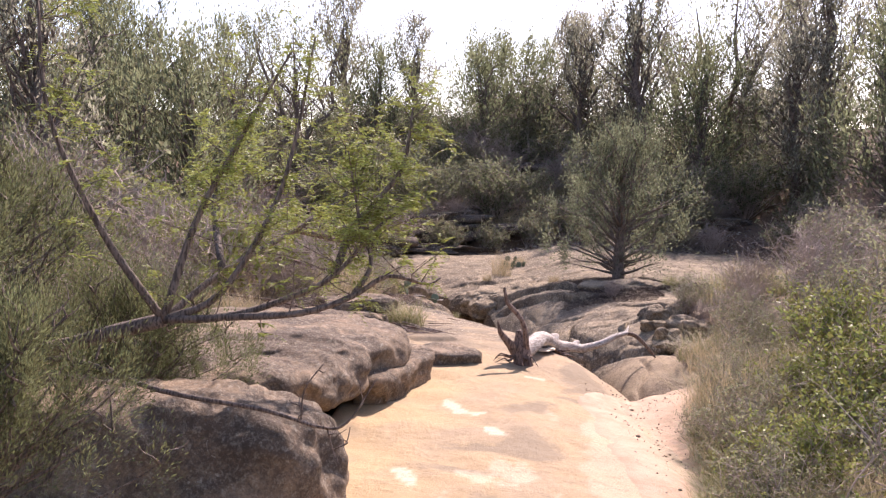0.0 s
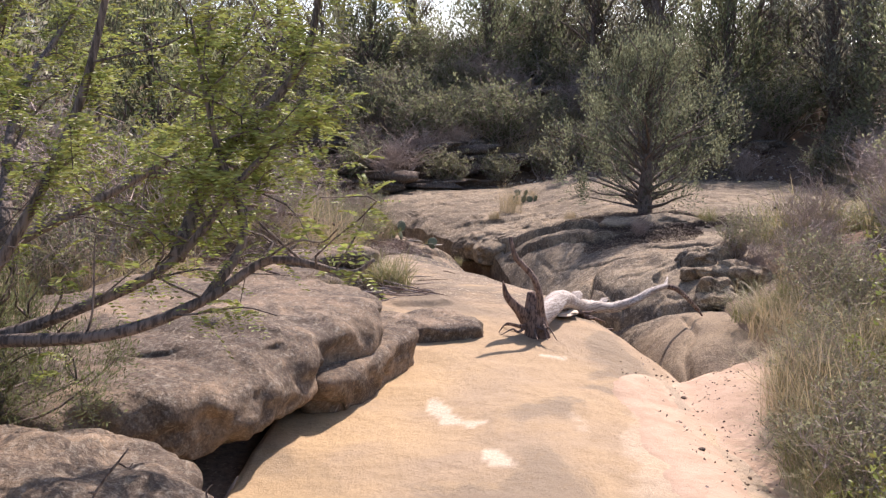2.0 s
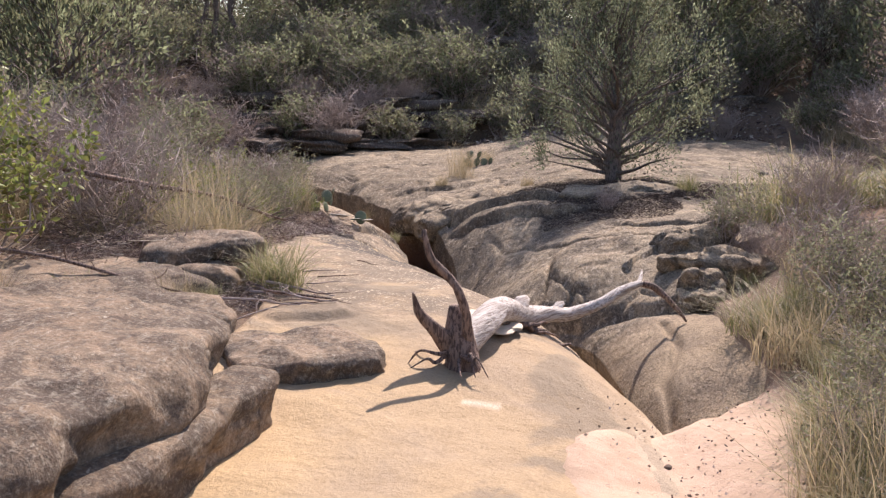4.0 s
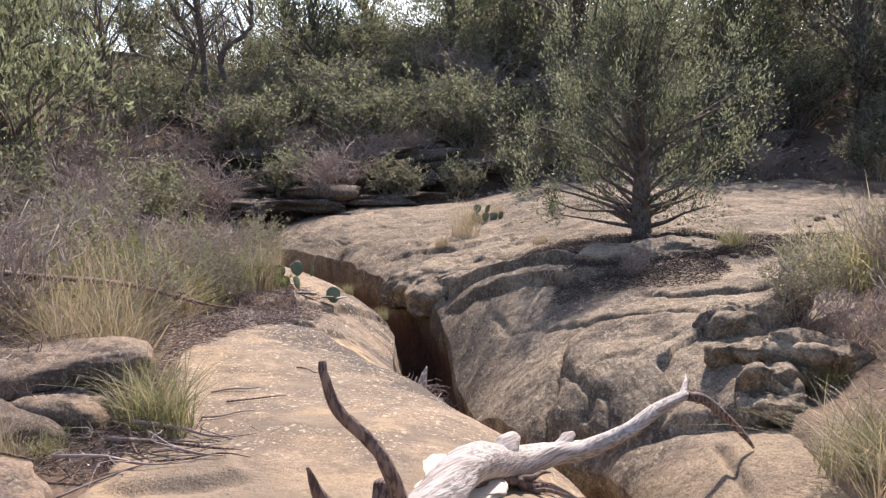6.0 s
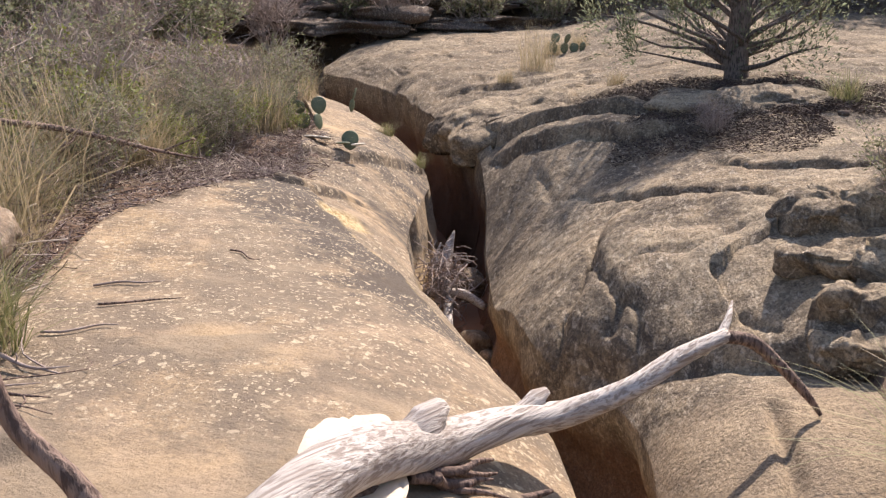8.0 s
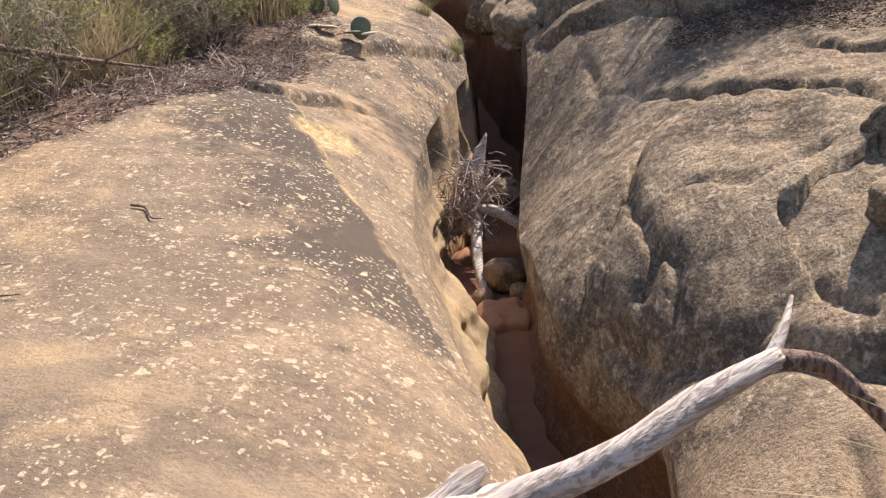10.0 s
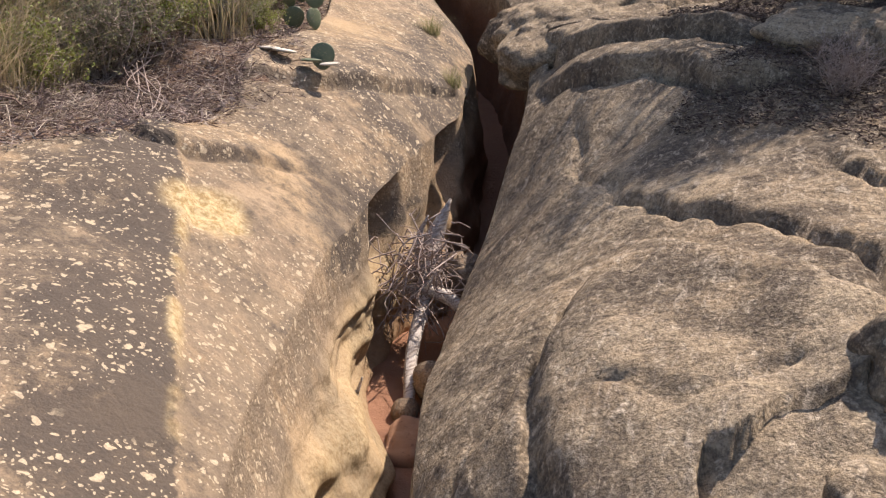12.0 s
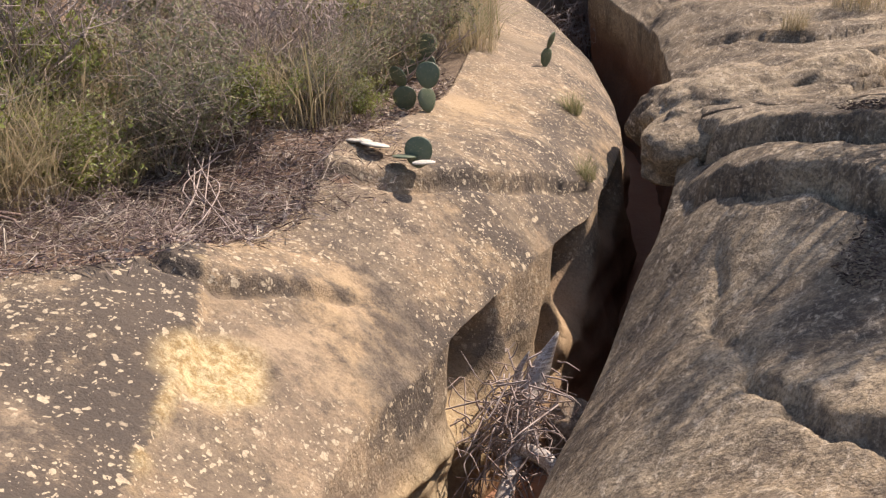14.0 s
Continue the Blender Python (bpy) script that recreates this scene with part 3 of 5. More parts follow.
# noise patina; the round patch at (3.4, 19) also paints in the juniper's shade
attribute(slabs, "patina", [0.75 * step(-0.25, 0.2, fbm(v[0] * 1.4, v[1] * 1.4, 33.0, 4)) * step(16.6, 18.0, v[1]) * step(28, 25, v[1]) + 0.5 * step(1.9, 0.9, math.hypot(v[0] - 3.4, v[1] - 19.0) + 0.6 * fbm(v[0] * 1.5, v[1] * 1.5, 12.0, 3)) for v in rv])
attribute(slabs, "tan", [step(13.75, 13.55, v[1]) + 0.1 * step(22.5, 24.5, v[1]) for v in rv])


def boulder(name, x, y, z, sx, sy, sz, rz, material, label, seed, power=3.0, rough=0.07, fine=0.02, cut=32, ry=0.0):
    """A rounded block with lumps: half sizes sx, sy, sz; z is its middle."""
    bm = bmesh.new()
    bmesh.ops.create_cube(bm, size=2)
    bmesh.ops.subdivide_edges(bm, edges=bm.edges[:], cuts=cut, use_grid_fill=True)
    size = Vector((sx, sy, sz))
    for v in bm.verts:
        c = v.co
        r = (abs(c.x) ** power + abs(c.y) ** power + abs(c.z) ** power) ** (-1 / power)
        u = c * r
        p = Vector((u.x * sx, u.y * sy, u.z * sz))
        k = 1 + rough * fbm(p.x * 1.3 + seed, p.y * 1.3, p.z * 1.3, 4) / max(0.3, size.length * 0.35)
        if size.length < 0.4:
            k *= 1 + 0.35 * noise.cell(p * 9 + Vector((seed, 0, 0))) * 0.3
        v.co = p * k + u.normalized() * fine * fbm(p.x * 6 + seed, p.y * 6, p.z * 6, 3)
    me = bpy.data.meshes.new(name)
    bm.to_mesh(me)
    bm.free()
    me.polygons.foreach_set("use_smooth", [True] * len(me.polygons))
    me.materials.append(material)
    ob = new(name, me)
    ob.matrix_basis = pose(x, y, z, 0, ry, rz)
    return tagged(ob, label, "boulder", "boulders along the wash")


boulder("boulder", -1.62, 6.15, 0.06, 1.0, 0.62, 0.36, 8, TAN_ROCK, "rounded brown sandstone boulder overhanging the wash bed", 3, 3.2, 0.12)
boulder("boulder", -1.72, 9.1, 0.12, 1.25, 1.75, 0.28, -14, TAN_ROCK, "long flat-topped sandstone boulder with a dark undercut", 9, 3.6, 0.14, cut=56)
boulder("boulder", -0.39, 9.55, -0.12, 0.15, 0.78, 0.16, -16, TAN_ROCK, "narrow split block of tan sandstone", 15, 6.0, 0.12, 0.03, ry=8)
boulder("boulder", -0.1, 11.18, -0.17, 0.40, 0.46, 0.12, 24, TAN_ROCK, "low flat sandstone ledge beside the bed", 21, 6.0, 0.08, 0.03, 44)
boulder("boulder", -1.42, 11.3, -0.02, 0.78, 0.72, 0.17, -28, TAN_ROCK, "flat sandstone slab over a dark hollow", 33, 5.0, 0.1, 0.03, 44, ry=4)
boulder("boulder", -1.95, 12.5, -0.04, 1.0, 0.8, 0.2, 20, TAN_ROCK, "flat sandstone slab half covered with twigs", 27, 3.4, 0.12)
boulder("boulder", -1.15, 13.42, 0.17, 0.46, 0.42, 0.09, 20, TAN_ROCK, "thin sandstone slab roofing a dark hollow", 43, 4.0, 0.12, 0.03, 36)
boulder("boulder", -1.0, 13.0, -0.02, 0.36, 0.26, 0.13, -10, TAN_ROCK, "pale low sandstone ledge below the hollow", 47, 4.0, 0.12, 0.03, 30)
boulder("boulder", 1.1, 20.55, -0.47, 0.74, 0.92, 0.25, 15, GREY_ROCK, "rounded grey hump of rock above the slot", 57, 2.8, 0.14, 0.03, 40, ry=-12)
boulder("boulder", 2.15, 18.95, -0.22, 0.75, 0.22, 0.07, 6, GREY_ROCK, "thin grey sandstone sheet on the slab", 63, 3.0, 0.1, 0.02, 30, ry=-10)
boulder("boulder", 3.3, 18.6, 0.0, 0.8, 0.6, 0.15, -10, GREY_ROCK, "dark hump of rock under the juniper", 69, 2.6, 0.15, 0.04, 36)
boulder("boulder", 3.1, 14.0, -0.27, 0.2, 0.18, 0.14, 25, GREY_ROCK, "cracked grey rock at the end of the slab", 95, 3.0, 0.35, 0.05, 28)
boulder("boulder", 3.0, 13.7, -0.36, 0.2, 0.13, 0.1, -15, GREY_ROCK, "low grey rock lying under the slab edge", 87, 3.0, 0.35, 0.05, 24)
boulder("boulder", 3.25, 15.0, -0.02, 0.26, 0.2, 0.15, 10, GREY_ROCK, "small broken grey rock in a crack", 73, 3.4, 0.4, 0.06, 30)
boulder("boulder", 3.12, 14.45, -0.22, 0.22, 0.28, 0.13, -25, GREY_ROCK, "split grey rock beside the block", 79, 3.4, 0.4, 0.06, 30)
boulder("boulder", 3.45, 14.2, -0.28, 0.26, 0.2, 0.16, 40, GREY_ROCK, "angular grey rock beside the block", 91, 3.6, 0.4, 0.06, 30)


# ---- growing things ----
def cloud(name, verts, per, faces_of_one, material, parent=None, label=""):
    """One mesh of many alike small pieces; verts: (pieces, per, 3)."""
    count = len(verts)
    base = (np.arange(count) * per)[:, None]
    loops = np.concatenate([base + np.array(f)[None, :] for f in faces_of_one], axis=1)
    sizes = [len(f) for f in faces_of_one]
    me = bpy.data.meshes.new(name)
    me.vertices.add(count * per)
    me.vertices.foreach_set("co", np.asarray(verts, dtype=np.float32).ravel())
    me.loops.add(loops.size)
    me.loops.foreach_set("vertex_index", loops.ravel().astype(np.int32))
    me.polygons.add(count * len(sizes))
    starts = (np.arange(count)[:, None] * sum(sizes) + np.cumsum([0] + sizes[:-1])[None, :]).ravel()
    me.polygons.foreach_set("loop_start", starts.astype(np.int32))
    me.update(calc_edges=True)
    me.validate()
    me.materials.append(material)
    ob = new(name, me)
    if parent is not None:
        ob.parent = parent
    if label:
        ob["label"] = label
    return ob


def unit(v):
    return v / np.maximum(1e-6, np.linalg.norm(v, axis=-1, keepdims=True))


def leaves(rs, at, way, length, width):
    """Folded diamond leaves: at (n,3), way (n,3), length and width (n,)."""
    way = unit(way)
    side = unit(np.cross(way, rs.normal(size=way.shape)))
    up = np.cross(side, way)
    l, w = length[:, None], width[:, None]
    return np.stack([at, at + way * l * 0.5 + side * w * 0.5 + up * w * 0.15, at + way * l, at + way * l * 0.5 - side * w * 0.5 + up * w * 0.15], axis=1)


LEAF = [(0, 1, 2), (0, 2, 3)]


def blades(rs, at, height, lean, width):
    """Bent grass blades of three lengths each."""
    n = len(at)
    ang = rs.uniform(0, 2 * np.pi, n)
    out = np.stack([np.cos(ang), np.sin(ang), np.zeros(n)], 1)
    side = np.stack([-np.sin(ang + rs.normal(0, 0.8, n)), np.cos(ang), np.zeros(n)], 1)
    rows = []
    for f, k in ((0.0, 1.0), (0.4, 0.85), (0.75, 0.55)):
        p = at + out * (lean * height * f ** 1.8)[:, None] + np.array([0, 0, 1]) * (height * (f - 0.35 * lean * f * f))[:, None]
        rows += [p - side * (width * k)[:, None], p + side * (width * k)[:, None]]
    tip = at + out * (lean * height)[:, None] + np.array([0, 0, 1]) * (height * (1 - 0.35 * lean))[:, None]
    return np.stack(rows + [tip], axis=1)


BLADE = [(0, 1, 3, 2), (2, 3, 5, 4), (4, 5, 6)]


def smooth_line(points, parts=5):
    pts = [Vector(p) for p in points]
    ext = [pts[0] * 2 - pts[1]] + pts + [pts[-1] * 2 - pts[-2]]
    out = []
    for i in range(1, len(ext) - 2):
        a, b, c, d = ext[i - 1:i + 3]
        for k in range(parts):
            t = k / parts
            out.append(0.5 * (2 * b + (c - a) * t + (2 * a - 5 * b + 4 * c - d) * t * t + (3 * b - a - 3 * c + d) * t ** 3))
    return out + [pts[-1]]


def tube(verts, faces, line, radii, segs=6, gnarl=0.0, seed=0.0, cap=True):
    """Adds a tapered limb along a line to verts and faces."""
    n, start = len(line), len(verts)
    axis = (line[1] - line[0]).normalized()
    u = axis.orthogonal().normalized()
    for i, p in enumerate(line):
        axis = (line[min(i + 1, n - 1)] - line[max(i - 1, 0)]).normalized()
        u = (u - axis * u.dot(axis)).normalized()
        w = axis.cross(u)
        r = float(np.interp(i / (n - 1), np.linspace(0, 1, len(radii)), radii))
        for k in range(segs):
            a = 2 * math.pi * k / segs
            rr = r * (1 + gnarl * fbm(math.cos(a + i * 0.03) * 1.8 + seed, math.sin(a + i * 0.03) * 1.8, i * 0.09, 3))
            verts.append(p + (u * math.cos(a) + w * math.sin(a)) * rr)
    for i in range(n - 1):
        for k in range(segs):
            a, b = start + i * segs + k, start + i * segs + (k + 1) % segs
            faces.append((a, b, b + segs, a + segs))
    if cap:
        faces.append(tuple(start + k for k in reversed(range(segs))))
        faces.append(tuple(start + (n - 1) * segs + k for k in range(segs)))


def wander(rng, start, end, sway, parts):
    """A crooked line from start to end."""
    a, b = Vector(start), Vector(end)
    d = (b - a).length
    out = [a]
    for i in range(1, parts):
        out.append(a.lerp(b, i / parts) + Vector((rng.gauss(0, 1), rng.gauss(0, 1), rng.gauss(0, 0.7))) * sway * d * math.sin(math.pi * i / parts) * 0.5)
    return out + [b]


def conifer(name, seed, height, spread, leaf, label, clumps=60, sprays=70, bare=0.12, skirt=0.12, leaf_len=0.11, clump_r=0.24, leanx=0.0, category="tree", group="", stems=1, slim=1.0):
    """A juniper: crooked trunk and limbs, and a ragged crown of many small sprays."""
    rng, rs = random.Random(seed), np.random.RandomState(seed)
    root = thing(name, 0, 0, 0, label, category, group)
    verts, faces, centres = [], [], []
    for s in range(stems):
        off = Vector((rng.uniform(-1, 1), rng.uniform(-1, 1), 0)) * (0.12 * height if stems > 1 else 0)
        top = Vector((leanx * height + off.x * 2 + rng.uniform(-0.1, 0.1) * height, off.y * 2 + rng.uniform(-0.08, 0.08) * height, height * rng.uniform(0.8, 0.97)))
        trunk = smooth_line(wander(rng, off * 0.3 - Vector((0, 0, 0.15)), top, 0.07, 5), 4)
        r0 = height * (0.034 if height < 3 else 0.024) / math.sqrt(stems)
        tube(verts, faces, trunk, (r0 * 1.5, r0, r0 * 0.7, r0 * 0.2), 7, 0.25, seed)
        for i in range(clumps // stems):
            f = skirt + (1 - skirt) * rng.random() ** 0.8
            base = trunk[int((0.06 + 0.66 * f) * (len(trunk) - 1))]
            reach = spread * (0.35 + 0.65 * math.sin(math.pi * min(1, 0.18 + 0.82 * f))) * rng.uniform(0.2, 1.15)
            a = rng.uniform(0, 2 * math.pi)
            at = Vector((base.x + math.cos(a) * reach, base.y + math.sin(a) * reach, height * f * rng.uniform(0.92, 1.06) + 0.1 * reach))
            centres.append(at)
            if i % 2 == 0:
                limb = smooth_line(wander(rng, base, at, 0.13, 3), 3)
                tube(verts, faces, limb, (r0 * 0.42, r0 * 0.2, r0 * 0.06), 4, 0, 0, False)
    for i in range(int(clumps * bare)):
        c = rng.choice(centres[::2])
        tip = c + Vector((rng.uniform(-0.3, 0.3), rng.uniform(-0.3, 0.3), rng.uniform(0.1, 0.5))) * (height / 3)
        tube(verts, faces, smooth_line(wander(rng, c, tip, 0.2, 3), 2), (r0 * 0.2, r0 * 0.05), 3, 0, 0, False)
    link("trunk", verts, faces, BARK, root, "dark crooked trunk and limbs")
    c = np.array([tuple(v) for v in centres])
    idx = np.repeat(np.arange(len(c)), sprays)
    rad = clump_r * rs.uniform(0.5, 1.35, len(c))[idx]
    off = rs.normal(size=(len(idx), 3)) * rad[:, None] * np.array([0.5, 0.5, 1.15])
    at = c[idx] + off
    axis = np.stack([np.full(len(at), leanx * height), np.zeros(len(at)), at[:, 2] * 0.6], 1)
    way = unit(off) * 0.7 + unit(at - axis) * 0.5 + np.array([0, 0, 0.75]) + rs.normal(size=off.shape) * 0.35
    size = leaf_len * rs.uniform(0.55, 1.4, len(at))
    cloud("crown", leaves(rs, at, way, size, size * slim * rs.uniform(0.2, 0.42, len(at))), 4, LEAF, leaf, root, "ragged evergreen foliage")
    return root


def shrub(name, seed, height, spread, leaf, label, stems=14, forks=4, leaf_count=60, leaf_len=0.03, wood=None, category="shrub", group="", leaf_wide=0.4, wire=1.0):
    """A many-stemmed shrub: thin forked stems, leaves along the outer twigs."""
    rng, rs = random.Random(seed), np.random.RandomState(seed)
    root = thing(name, 0, 0, 0, label, category, group)
    verts, faces, at, way = [], [], [], []
    for s in range(stems):
        a = rng.uniform(0, 2 * math.pi)
        out = spread * rng.uniform(0.2, 1.0)
        tip = Vector((math.cos(a) * out, math.sin(a) * out, height * rng.uniform(0.6, 1.0) * (1.1 - 0.35 * out / spread)))
        line = smooth_line(wander(rng, (math.cos(a) * 0.05, math.sin(a) * 0.05, -0.05), tip, 0.25, 4), 2)
        r = 0.007 * wire * (height / 0.8) ** 0.5
        tube(verts, faces, line, (r, r * 0.7, r * 0.3), 3, 0, 0, False)
        for f in range(forks):
            k = rng.randint(len(line) // 3, len(line) - 2)
            b = line[k]
            e = b + Vector((rng.gauss(0, 0.5), rng.gauss(0, 0.5), rng.uniform(0.2, 0.9))) * height * 0.42
            twig = wander(rng, b, e, 0.3, 3)
            tube(verts, faces, twig, (r * 0.5, r * 0.2), 3, 0, 0, False)
            for q in range(leaf_count // forks):
                t = rng.random()
                j = min(len(twig) - 2, int(t * (len(twig) - 1)))
                p = twig[j].lerp(twig[j + 1], rng.random())
                at.append(tuple(p + Vector((rng.gauss(0, 1), rng.gauss(0, 1), rng.gauss(0, 1))) * 0.02 * height))
                way.append((rng.gauss(0, 1), rng.gauss(0, 1), rng.gauss(0.5, 0.8)))
    link("stem", verts, faces, wood or TWIG, root, "thin grey forked stems")
    if at:
        size = leaf_len * rs.uniform(0.6, 1.4, len(at))
        cloud("foliage", leaves(rs, np.array(at), np.array(way), size, size * leaf_wide), 4, LEAF, leaf, root)
    return root


def tuft(name, seed, height, spread, count, material, label, lean=0.7, group="", width=0.0028):
    rs = np.random.RandomState(seed)
    r = spread * np.sqrt(rs.random_sample(count)) * 0.5
    a = rs.uniform(0, 2 * np.pi, count)
    at = np.stack([r * np.cos(a), r * np.sin(a), np.full(count, -0.03)], 1)
    ob = cloud(name, blades(rs, at, height * rs.uniform(0.4, 1.1, count), lean * rs.uniform(0.15, 1.3, count), width * rs.uniform(0.6, 1.4, count)), 7, BLADE, material)
    return tagged(ob, label, "grass", group)


def stands_at(x, y):
    """Height of what one would stand on at a place in the plan."""
    z = soil_height(x, y)
    if -6 <= y <= 24 and EDGE_L(y) + 0.03 < x < RIM_L(y):
        z = max(z, left_top(x, y))
    if 10.9 <= y <= 31 and RIM_R(y) < x < 3.25 + 5.6 * step(14.2, 17.5, y):
        z = max(z, right_top(x, y))
    return z


def at_place(ob, x, y, turn=0.0, size=1.0, dz=0.0):
    ob.matrix_basis = pose(x, y, stands_at(x, y) + dz, 0, 0, turn) @ Matrix.Diagonal((size, size, size, 1))
    return ob


def again(ob, x, y, turn, size=1.0, dz=0.0):
    c = copy_thing(ob, pose(0, 0, 0))
    return at_place(c, x, y, turn, size, dz)


# juniper on the slab
juniper = conifer("juniper_tree", 5, 2.8, 1.45, SLAB_JUNIPER, "green juniper tree with a dark trunk growing on the slab", 170, 190, 0.3, 0.06, 0.045, 0.15, -0.1)
at_place(juniper, 3.45, 20.2)

# woods on the bank behind and on both sides
woods = [
    conifer("juniper_tree", 11, 4.8, 1.6, JUNIPER_HAZED, "tall dark juniper tree on the bank", 90, 90, 0.4, 0.06, 0.11, 0.25, group="woods on the bank"),
    conifer("juniper_tree", 12, 4.0, 1.5, JUNIPER, "bushy green juniper tree on the bank", 95, 90, 0.3, 0.04, 0.11, 0.26, 0.05, group="woods on the bank"),
    conifer("juniper_tree", 13, 5.4, 1.3, JUNIPER_HAZED, "slender dark juniper tree with bare twigs", 70, 90, 0.9, 0.12, 0.11, 0.22, group="woods on the bank"),
    conifer("juniper_tree", 14, 3.2, 1.7, JUNIPER, "low spreading juniper tree", 90, 90, 0.3, 0.02, 0.105, 0.26, group="woods on the bank", stems=2),
    conifer("mesquite_tree", 15, 4.4, 1.9, SAGE, "sparse grey-green tree with several thin stems", 90, 45, 0.6, 0.3, 0.09, 0.36, group="woods on the bank", stems=3),
]
rng = random.Random(99)
spots = [(-9.5, 31), (10.6, 31.5), (6.7, 39), (9.8, 42), (5.2, 43), (1.8, 42), (-3.8, 42), (2.9, 38.6), (-8.5, 27), (-6.2, 29.5), (-11, 24), (-4.6, 33.5), (-13, 29), (-2.6, 36.5), (-0.9, 38.5), (0.9, 37), (4.6, 37), (6.2, 35.5), (7.8, 33),
         (9.3, 36), (12.4, 34), (13.8, 30), (11.6, 27.5), (15.5, 33), (12.8, 23.5), (-15.5, 33), (-12, 36), (16.5, 27),
         (-5.6, 24.2), (-7.8, 20.5), (-10.5, 19), (-8.6, 41), (13.4, 41), (17, 41), (-14, 43), (18.5, 36)]
used = [False] * len(woods)
for i, (x, y) in enumerate(spots):
    k = (0, 2, 1, 4, 0, 1, 2, 3)[i % 8] if y > 33 else (1, 0, 3, 4, 1, 2)[i % 6]
    size, turn = rng.uniform(0.82, 1.2) * (1.3 if (x > 6 or x < -5) and y < 37 else 1.08), rng.uniform(0, 360)
    if used[k]:
        again(woods[k], x, y, turn, size)
    else:
        at_place(woods[k], x, y, turn, size)
        used[k] = True

# shrubs at the foot of the bank and on it
sage = shrub("sage_shrub", 31, 1.1, 0.75, SAGE, "grey-green leafy shrub at the foot of the bank", 26, 6, 130, 0.06, group="shrubs on the bank", leaf_wide=0.5, wire=1.5)
twiggy = shrub("bare_shrub", 32, 1.2, 0.8, TWIG, "leafless grey-brown twiggy shrub", 32, 8, 40, 0.05, group="shrubs on the bank", leaf_wide=0.2, wire=1.3)
dark = shrub("evergreen_shrub", 33, 1.3, 0.9, JUNIPER, "dark evergreen shrub on the slope", 26, 6, 170, 0.055, group="shrubs on the bank", leaf_wide=0.4, wire=1.3)
foot = [(1.3, 29.0, 0), (2.5, 29.5, 0), (0.3, 30.5, 1), (3.6, 30.0, 2), (4.8, 30.4, 1), (-0.9, 31.2, 2), (-2.2, 30.6, 1), (-3.4, 30.5, 0), (1.9, 31.6, 1), (-1.6, 33.3, 1), (0.6, 33.0, 2), (2.9, 32.5, 2),
        (5.9, 31.5, 2), (7.1, 30.2, 0), (-4.6, 29.3, 1), (-3.4, 27.4, 1), (-4.4, 26.2, 0), (-2.9, 28.0, 1), (-1.2, 28.3, 1), (0.0, 28.6, 0), (-2.0, 29.3, 2), (-0.6, 30.0, 1), (8.3, 31.2, 1), (4.1, 34.2, 1), (-0.2, 35.3, 2), (-3.0, 34.6, 0), (2.0, 35.2, 1), (6.6, 33.4, 2), (9.2, 27.6, 0), (10.2, 28.9, 2),
        (8.8, 23.4, 1), (9.4, 21.5, 2), (8.4, 18.9, 0), (9.7, 26, 1), (7.3, 16.6, 1), (8.5, 15.2, 2), (-5.5, 22.2, 2), (-4.2, 22.6, 1), (-5.2, 20.0, 0), (-6.4, 17.6, 2), (-4.9, 18.0, 1), (-6.0, 15.2, 0), (-7.2, 13.0, 2),
        (11.5, 20.5, 2), (10.4, 18.0, 1), (11.2, 15.5, 0), (9.8, 13.0, 2), (-3.9, 24.6, 2), (-2.9, 25.6, 1), (7.4, 28.6, 1), (6.0, 29.0, 2), (5.0, 32.6, 0), (-6.6, 31.6, 2), (-7.6, 25.4, 1), (12.8, 26, 2)]
kinds, used = [sage, twiggy, dark], [False] * 3
for x, y, k in foot:
    size, turn = rng.uniform(0.75, 1.35), rng.uniform(0, 360)
    if used[k]:
        again(kinds[k], x, y, turn, size)
    else:
        at_place(kinds[k], x, y, turn, size)
        used[k] = True

for i in range(18):
    again(kinds[(0, 2, 1)[i % 3]], -5 + 0.85 * i + rng.uniform(-0.4, 0.4), rng.uniform(38, 40.5), rng.uniform(0, 360), rng.uniform(1.0, 1.5))
for i in range(28):       # undergrowth beneath the woods
    k = i % 3
    again(kinds[k], rng.uniform(-16, 18), rng.uniform(38.5, 44), rng.uniform(0, 360), rng.uniform(1.2, 2.2))
for i in range(10):
    again(kinds[(i * 2) % 3], rng.uniform(9.5, 16), rng.uniform(17, 33), rng.uniform(0, 360), rng.uniform(1.2, 2.0))
    again(kinds[(i * 2) % 3], rng.uniform(-12, -5), rng.uniform(14, 33), rng.uniform(0, 360), rng.uniform(1.2, 2.0))

for i in range(52):       # brush that covers the slope
    x, y = rng.uniform(-7, 11), rng.uniform(30.5, 38)
    again(kinds[rng.choice((0, 2, 2, 1))], x, y, rng.uniform(0, 360), rng.uniform(0.9, 1.7))

# stepped ledges of the bank
for i in range(6):
    x, y, z = -2.6 + 0.4 * i + rng.uniform(-0.8, 0.8), 28.3 + 0.5 * i, 0.08 + 0.2 * i
    boulder("ledge_rock", x, y + 0.8, z, rng.uniform(1.8, 3.2), 1.2, rng.uniform(0.09, 0.16), rng.uniform(-9, 9), SHADED_SHALE, "sandstone ledge jutting from the bank, darkened as if in shade", 7 * i, 3.4, 0.8, 0.08, 24)
